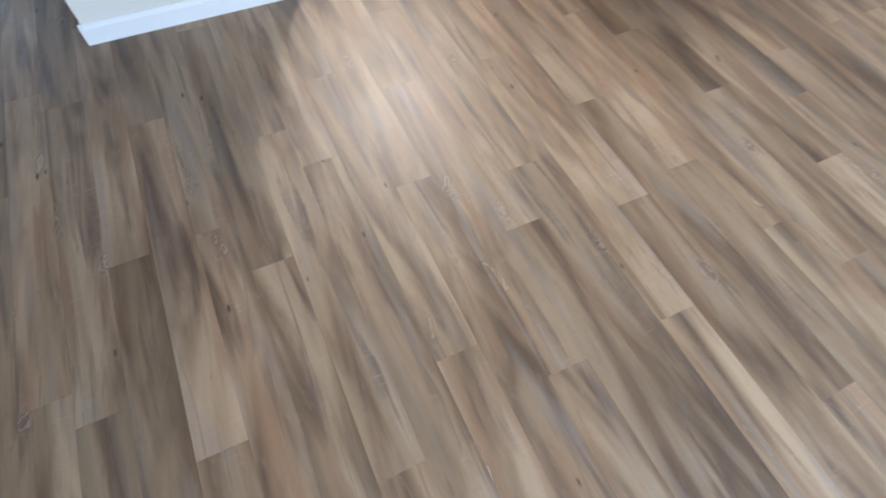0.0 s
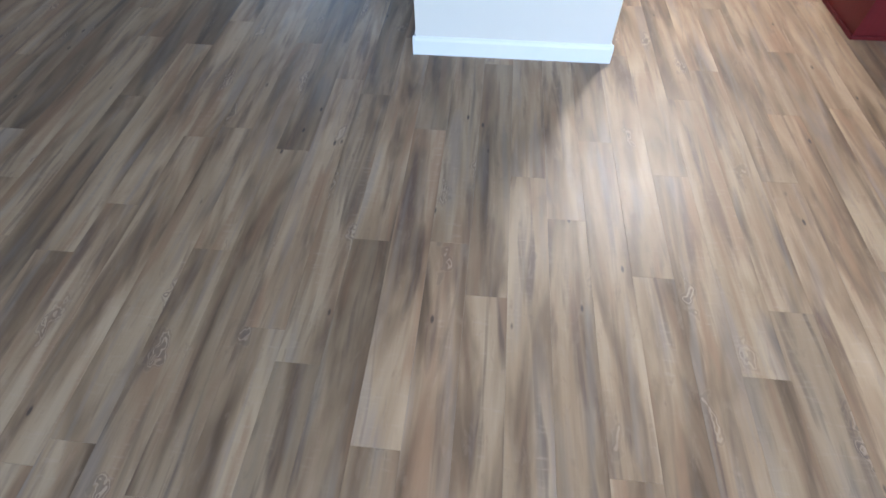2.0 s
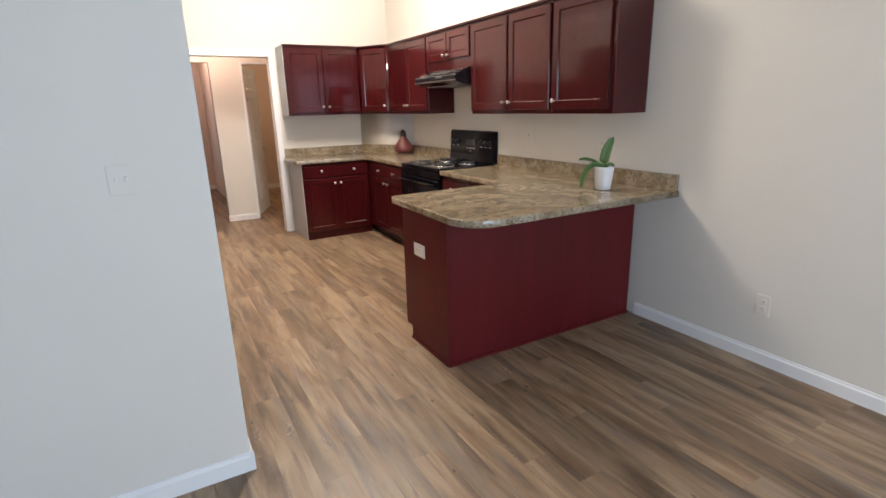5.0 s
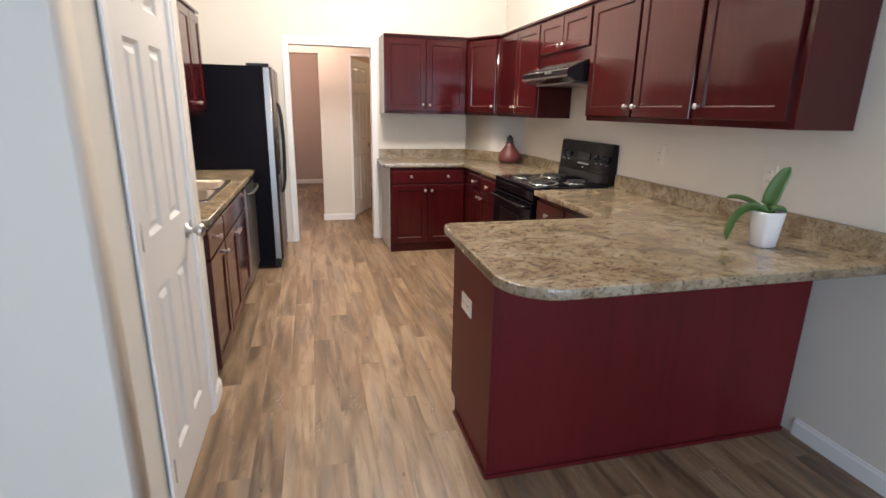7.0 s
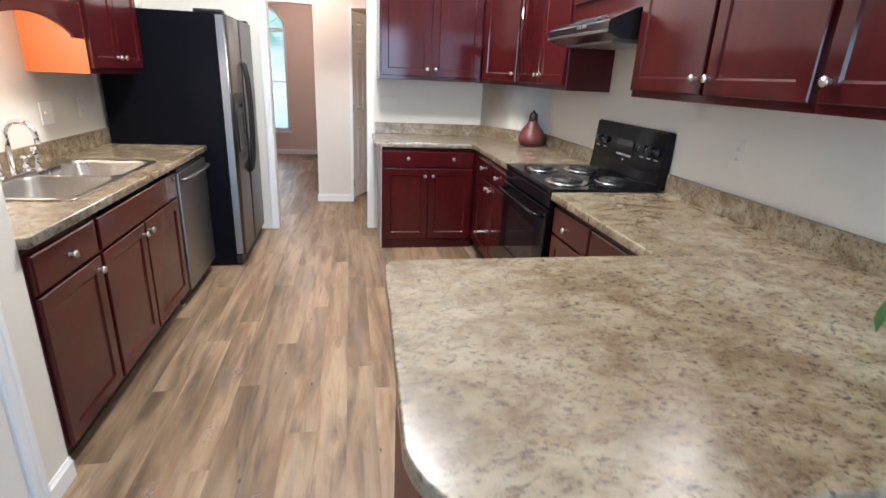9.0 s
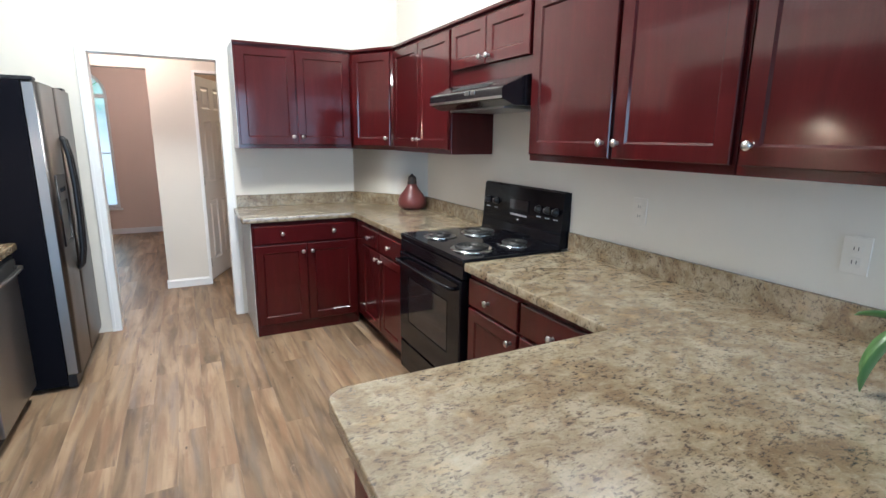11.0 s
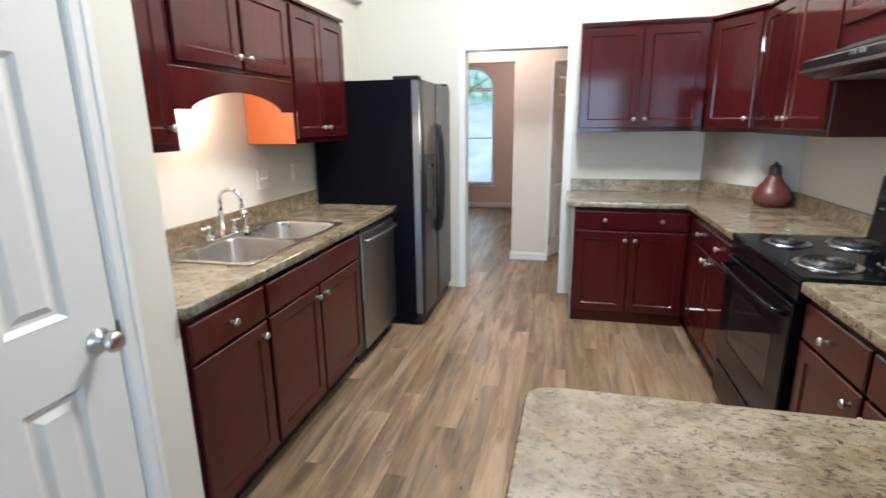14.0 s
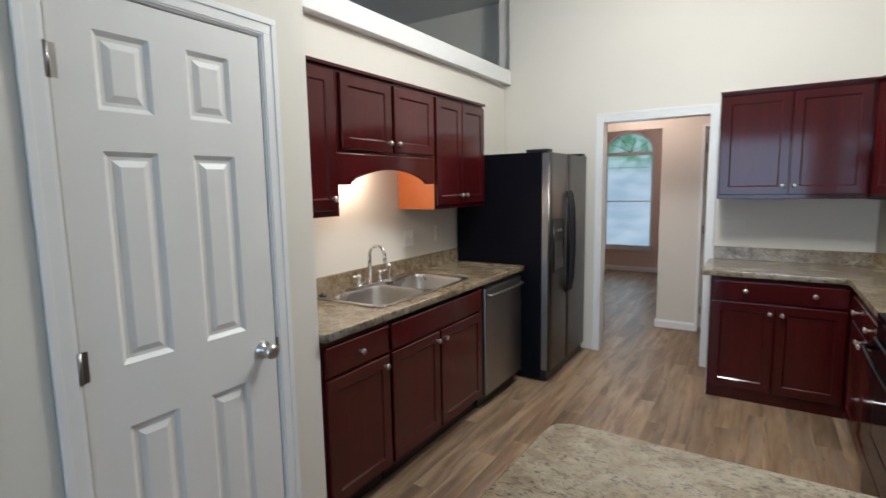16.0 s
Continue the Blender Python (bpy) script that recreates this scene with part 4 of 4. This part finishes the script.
for x0, x1 in ((0.0, SPLIT - 0.004), (SPLIT + 0.004, FW)):
    prof = [(x0, 0.068), (x0, 0.02), (x0 + 0.012, 0.004), (x0 + 0.05, 0.0), (x1 - 0.05, 0.0), (x1 - 0.012, 0.004), (x1, 0.02), (x1, 0.068)]
    bm = slab(prof[::-1], (), FH - 0.1, 0.0, Matrix.Translation((0, 0, 0.095)))
    d = part("door", bm, FRIDGE_STEEL, fr, "brushed stainless fridge door")
    hx = SPLIT - 0.035 if x0 == 0 else SPLIT + 0.035
    part("handle", tube(bmesh.new(), [(hx, 0.0, 0.66), (hx, -0.018, 0.68), (hx, -0.034, 0.78), (hx, -0.042, 1.0), (hx, -0.042, 1.18), (hx, -0.034, 1.36), (hx, -0.018, 1.46), (hx, 0.0, 1.48)], [0.012, 0.014, 0.015, 0.015, 0.015, 0.015, 0.014, 0.012]), PLASTIC, d, "bowed black door handle")
    part("edge_trim", boxed(x0 - 0.001 if x0 == 0 else x0, x0 + 0.004, 0.02, 0.0675, 0.1, FH - 0.01), HINGE, d)
disp = part("dispenser", slab(rect(0.07, 0.3, 0.86, 1.27), [rect(0.09, 0.28, 0.88, 1.12)], 0.01, 0.002, Matrix.Translation((0, -0.009, 0)) @ UP_X), PLASTIC, fr, "black ice and water dispenser")
part("recess", boxed(0.09, 0.28, -0.002, 0.0, 0.88, 1.12), SLOT, disp)
part("buttons", boxed(0.12, 0.25, -0.011, -0.0085, 1.17, 1.195), DGLASS, disp)

# ---- stove ----
SY = 4.463
st = thing("stove", right_at(SY, 2.25), "black electric coil stove with slanted control panel", "stove")
SW = 0.776
part("body", boxed(0, SW, 0.03, 0.63, 0.06, 0.9, bevel=0.004), BLACK, st)
part("toe_base", boxed(0.01, SW - 0.01, 0.07, 0.6, 0, 0.06), PLASTIC, st)
part("cooktop", boxed(-0.004, SW + 0.004, -0.002, 0.6, 0.9, 0.932, bevel=0.008), BLACK, st, "glossy black enamel cooktop")
part("control_rail", boxed(0.0, SW, 0.0, 0.03, 0.83, 0.898, bevel=0.004), BLACK, st)
door = part("oven_door", panelled(bmesh.new(), SW - 0.01, 0.56, 0.04, [(0.13, SW - 0.14, 0.14, 0.43)], 0.006, 0.004, 0, 0, 0.006), BLACK, st, "black oven door", pose(0.005, -0.012, 0.262))
part("window", boxed(0.138, SW - 0.148, 0.001, 0.003, 0.148, 0.422), DGLASS, door, "dark glass oven window")
part("handle", tube(bmesh.new(), [(0.04, -0.0, 0.515), (0.045, -0.035, 0.52), (0.1, -0.045, 0.522), (SW / 2, -0.05, 0.524), (SW - 0.11, -0.045, 0.522), (SW - 0.055, -0.035, 0.52), (SW - 0.05, 0, 0.515)], 0.011), BLACK, door, "glossy black bar handle")
part("drawer", boxed(0.005, SW - 0.005, -0.008, 0.03, 0.07, 0.25, bevel=0.005), BLACK, st, "black storage drawer")
for x, y, r in ((0.2, 0.17, 0.075), (0.575, 0.17, 0.098), (0.2, 0.44, 0.098), (0.575, 0.44, 0.075)):
    bur = part("burner", lathe(bmesh.new(), [(r + 0.022, 0), (r + 0.022, 0.004), (r + 0.012, 0.006), (r, 0.001), (0.02, 0.0005)], 32), CHROME, st, "chrome drip pan", pose(x, y, 0.932))
    spiral = []
    turns = 4 if r > 0.09 else 3
    for k in range(turns * 18 + 1):
        a = 2 * math.pi * k / 18
        q = 0.018 + (r - 0.02) * k / (turns * 18)
        spiral.append((q * math.cos(a), q * math.sin(a), 0.012))
    part("coil", tube(bmesh.new(), spiral, 0.0078, 6), COIL, bur, "dark spiral heating coil")
guard = part("backguard", extrude(bmesh.new(), [(0.575, 0.93), (0.645, 0.93), (0.645, 1.225), (0.615, 1.232), (0.6, 1.222), (0.585, 1.0)], SW, pose(0, 0, 0, 0, 0, 0) @ Matrix(((0, 1, 0, 0), (1, 0, 0, 0), (0, 0, 1, 0), (0, 0, 0, 1)))), BLACK, st, "slanted glossy black control panel")
tilt = pose(0, 0.5822, 1.0, -3.9, 0, 0)
part("display", boxed(0.3, 0.48, -0.004, 0.002, 0.09, 0.15, bevel=0.001), DGLASS, guard, "dark clock display", tilt)
part("print_bar", boxed(0.31, 0.47, -0.002, 0.001, 0.055, 0.065), PRINT, guard, "", tilt)
for x in (0.06, 0.15, 0.58, 0.655, 0.725):
    kn = part("dial", lathe(bmesh.new(), [(0.022, 0), (0.021, 0.008), (0.016, 0.012), (0.015, 0.024), (0.002, 0.026)], 18), PLASTIC, guard, "", tilt @ pose(x, -0.0005, 0.12, 90))
    part("mark", boxed(-0.0015, 0.0015, 0.004, 0.015, 0.0262, 0.0268), PRINT, kn)
    part("print_bar", boxed(x - 0.018, x + 0.018, -0.002, 0.001, 0.075, 0.081), PRINT, guard, "", tilt)
part("emblem", lathe(bmesh.new(), [(0.009, 0), (0.009, 0.002), (0.001, 0.003)], 14), CHROME, guard, "small round chrome emblem", tilt @ pose(0.39, -0.0005, 0.03, 90))

# ---- range hood ----
hood = thing("range_hood", right_at(4.45, RIGHT - 0.002), "black under-cabinet range hood with sloped front", "range hood")
HW = 0.762
side = [(0.0, 1.655), (0.0, 1.797), (-0.315, 1.797), (-0.335, 1.79), (-0.452, 1.738), (-0.46, 1.73), (-0.46, 1.688), (-0.45, 1.68), (-0.39, 1.655)]
SWAP = Matrix(((0, 1, 0, 0), (1, 0, 0, 0), (0, 0, 1, 0), (0, 0, 0, 1)))
part("shell", extrude(bmesh.new(), side, HW, SWAP), HOOD, hood)
part("filter", boxed(0.1, 0.66, -0.38, -0.08, 1.645, 1.657, bevel=0.003), HINGE, hood, "grey mesh grease filter")
part("lip", boxed(0.0, HW, -0.464, -0.459, 1.684, 1.696), HINGE, hood, "thin bright metal lip")
sl = math.degrees(math.atan2(0.052, 0.117))
for x in (0.44, 0.5):
    part("switch", boxed(x - 0.02, x + 0.02, -0.466, -0.46, 1.714, 1.732, bevel=0.002), HINGE, hood)
for k in range(3):
    part("slot", boxed(0.2, 0.56, -0.003, 0.001, 0.035 + 0.022 * k, 0.043 + 0.022 * k), SLOT, hood, "", pose(0, -0.452, 1.738, sl - 90))


# ---- wall plates ----
def wall_plate(m, w, h, holes, label, name="outlet", material=None):
    o = thing(name, m, label, "outlet" if name == "outlet" else "switch")
    part("plate", boxed(-w / 2, w / 2, -0.006, 0, -h / 2, h / 2, bevel=0.0025), material or IVORY, o)
    for x, z, kind in holes:
        if kind == "socket":
            s = part("socket", boxed(x - 0.016, x + 0.016, -0.008, -0.004, z - 0.014, z + 0.014, bevel=0.002), IVORY, o)
            for dx_ in (-0.006, 0.006):
                part("slot", boxed(x + dx_ - 0.0012, x + dx_ + 0.0012, -0.0084, -0.0078, z - 0.005, z + 0.006), SLOT, s)
        else:
            part("toggle", boxed(x - 0.005, x + 0.005, -0.018, -0.005, z - 0.004, z + 0.012, bevel=0.002), IVORY, o)
    return o


two = [(0, -0.021, "socket"), (0, 0.021, "socket")]
wall_plate(pose(PX - 0.0005, 2.385, 0.635, 0, 0, -90), 0.135, 0.078, [(-0.025, 0, "socket"), (0.025, 0, "socket")], "white duplex outlet on the peninsula end panel")
wall_plate(pose(RIGHT, 3.24, 1.19, 0, 0, -90), 0.075, 0.118, two, "ivory duplex outlet above the worktop")
wall_plate(pose(RIGHT, 2.41, 1.165, 0, 0, -90), 0.075, 0.118, two, "ivory duplex outlet above the worktop")
wall_plate(pose(RIGHT, 1.165, 0.35, 0, 0, -90), 0.075, 0.118, two, "ivory duplex outlet low on the dining wall")
wall_plate(pose(LEFT, 4.47, 1.165, 0, 0, 90), 0.118, 0.118, [(-0.023, 0, "toggle"), (0.023, 0, "toggle")], "white double light switch beside the sink", "light_switch", WHITE_PLATE)
wall_plate(pose(LEFT, 4.86, 1.17, 0, 0, 90), 0.075, 0.118, two, "ivory duplex outlet above the worktop")
wall_plate(pose(1.6, BACK, 1.185), 0.165, 0.118, [(-0.046, 0, "toggle"), (0, 0, "toggle"), (0.046, 0, "toggle")], "ivory triple switch plate under the wall cabinet", "light_switch")
wall_plate(pose(-0.045, 1.768, 1.26), 0.08, 0.1, [(-0.014, 0, "toggle"), (0.014, 0, "toggle")], "white double light switch on the pantry wall", "light_switch", PAINT)

# ---- vase and plant ----
vase = thing("gourd_vase", pose(2.765, 5.47, ZW + 0.001), "red-brown glazed gourd shaped vase with dark neck", "vase")
part("body", lathe(bmesh.new(), [(0.06, 0), (0.1, 0.012), (0.118, 0.045), (0.114, 0.085), (0.092, 0.125), (0.062, 0.16), (0.043, 0.19), (0.036, 0.21)], 32), GOURD, vase)
part("neck_cap", lathe(bmesh.new(), [(0.037, 0.206), (0.04, 0.214), (0.034, 0.235), (0.036, 0.25), (0.028, 0.268), (0.012, 0.276), (0.009, 0.288), (0.002, 0.29)], 20), GOURDCAP, vase, "dark carved neck and lid")

plant = thing("potted_orchid", pose(2.577, 2.088, ZW + 0.001), "green orchid without flowers in a white pot", "potted plant")
part("pot", lathe(bmesh.new(), [(0.037, 0), (0.04, 0.003), (0.053, 0.138), (0.055, 0.147), (0.052, 0.149), (0.049, 0.14), (0.047, 0.12)], 32, 0.5), POT, plant, "tapered white glazed pot")
part("soil", lathe(bmesh.new(), [(0.047, 0.112), (0.046, 0.124), (0.03, 0.131), (0.004, 0.134)], 20, 0.5), SOIL, plant)


def leaf(points, width, roll=0.0):
    bm = bmesh.new()
    pts = [Vector(q) for q in points]
    n, rows = 12, []
    for i in range(n + 1):
        s = i / n
        a, b, c = pts
        p = (1 - s) ** 2 * a + 2 * s * (1 - s) * b + s * s * c
        d = (2 * (1 - s) * (b - a) + 2 * s * (c - b)).normalized()
        across = d.cross(Vector((0, 0, 1)))
        across = across.normalized() if across.length > 0.05 else Vector((0, 1, 0))
        across = Matrix.Rotation(roll, 3, d) @ across
        up = across.cross(d)
        w = width * (0.22 + 0.78 * math.sin(math.pi * min(1, 0.08 + 0.92 * s)) ** 0.5) * (1 if s < 0.95 else 0.45 if s < 0.99 else 0.12)
        rows.append([bm.verts.new(p + across * w * u + up * (abs(u) ** 1.4 * w * 0.45 + lift)) for lift in (0.0, -0.0022) for u in (-1, -0.55, 0, 0.55, 1)])
    for r0, r1 in zip(rows, rows[1:]):
        for k in range(4):
            for o, flip in ((0, False), (5, True)):
                q = (r0[o + k], r0[o + k + 1], r1[o + k + 1], r1[o + k])
                f = bm.faces.new(q[::-1] if flip else q)
                f.smooth = True
        for k in (0, 4):
            bm.faces.new((r0[k], r1[k], r1[k + 5], r0[k + 5]))
    for r in (rows[0], rows[-1]):
        for k in range(4):
            bm.faces.new((r[k], r[k + 1], r[k + 6], r[k + 5]))
    bmesh.ops.recalc_face_normals(bm, faces=bm.faces)
    return bm


for pts, w, roll in ((((0, 0, 0.125), (-0.006, 0.004, 0.235), (0.03, -0.036, 0.335)), 0.031, 1.45),
                     (((0, 0, 0.125), (-0.055, 0.06, 0.205), (-0.105, 0.125, 0.185)), 0.029, 0.35),
                     (((0, 0, 0.125), (-0.085, 0.055, 0.215), (-0.102, 0.088, 0.005)), 0.036, 0.5),
                     (((0, 0, 0.125), (-0.06, 0.065, 0.195), (-0.082, 0.1, 0.03)), 0.03, -0.15),
                     (((0, 0, 0.125), (0.02, -0.03, 0.18), (0.04, -0.05, 0.148)), 0.028, 0.0),
                     (((0, 0, 0.125), (0.04, 0.03, 0.175), (0.075, 0.045, 0.155)), 0.028, 0.0)):
    part("leaf", leaf(pts, w, roll), LEAF, plant)
part("stem", tube(bmesh.new(), [(0, 0, 0.12), (0.004, 0, 0.16)], 0.012, 8), LEAF, plant)

# ---- lamps of the place ----
fix = thing("ceiling_light", pose(KITCHEN_LIGHT[0], KITCHEN_LIGHT[1], TOP), "lit rectangular kitchen ceiling light with diffuser", "ceiling light")
part("housing", boxed(-0.3, 0.3, -0.63, 0.63, -0.035, -0.001, bevel=0.006), TRIM, fix)
part("diffuser", boxed(-0.27, 0.27, -0.6, 0.6, -0.08, -0.035, bevel=0.02), DIFFUSER, fix, "glowing acrylic diffuser")
for x, y, z, label in ((0.7, 6.7, 2.6, "hall"), (2.2, 8.6, 2.6, "closet"), (0.6, 9.4, 2.6, "far room")):
    dome = thing("dome_light", pose(x, y, z), "small round lit ceiling dome of the " + label, "ceiling light")
    part("rim", lathe(bmesh.new(), [(0.15, -0.03), (0.155, -0.015), (0.15, -0.001)], 24), TRIM, dome)
    part("cover", lathe(bmesh.new(), [(0.01, -0.085), (0.08, -0.075), (0.125, -0.05), (0.14, -0.03)], 24), WARMGLOW, dome)

# ---- floor planks ----
floor = structure("floor", boxed(-5.12, 3.04, -2.72, 11.44, -0.08, -0.004), SEAM, "weathered grey-brown wood plank floor", "floor")
PW, PL = 0.128, 1.22


def plank_mesh():
    bm = bmesh.new()
    g, c = 0.0, 0.0003
    lo = [bm.verts.new(v) for v in ((g, g, -0.004), (PW - g, g, -0.004), (PW - g, PL - g, -0.004), (g, PL - g, -0.004))]
    mid = [bm.verts.new(v) for v in ((g, g, -0.0008), (PW - g, g, -0.0008), (PW - g, PL - g, -0.0008), (g, PL - g, -0.0008))]
    top = [bm.verts.new(v) for v in ((g + c, g + c, 0), (PW - g - c, g + c, 0), (PW - g - c, PL - g - c, 0), (g + c, PL - g - c, 0))]
    bm.faces.new(top)
    for a, b in ((lo, mid), (mid, top)):
        for k in range(4):
            bm.faces.new((a[k], a[(k + 1) % 4], b[(k + 1) % 4], b[k]))
    return bm


near = mesh_of("plank", plank_mesh(), PLANK)
one = plank_mesh()
verts = [v.co.copy() for v in one.verts]
one.verts.index_update()
faces = [[v.index for v in f.verts] for f in one.faces]
one.free()
KNOWN_ENDS = {0: 0.681, -3: 0.221, -5: 1.072, 8: 0.515}
rest_v, rest_f = [], []
for row in range(-36, 27):
    x = -0.450 + PW * row
    start = KNOWN_ENDS.get(row, random.random() * PL)
    y = start - PL * 4
    while y < 11.4:
        if y > -2.75 - PL:
            if -1.35 < x < 2.9 and -1.3 < y < 6.1:
                ob = new("plank", near)
                ob.parent = floor
                ob.location = (x, y, 0)
            else:
                base = len(rest_v)
                rest_v += [(v.x + x, min(11.44, max(-2.72, v.y + y)), v.z) for v in verts]
                rest_f += [[i + base for i in f] for f in faces]
        y += PL
me = bpy.data.meshes.new("far_planks")
me.from_pydata(rest_v, [], rest_f)
me.materials.append(PLANKS)
rest = new("far_planks", me)
rest.parent = floor
tagged(rest, "weathered wood planks of the far rooms", "", "", "stuff")
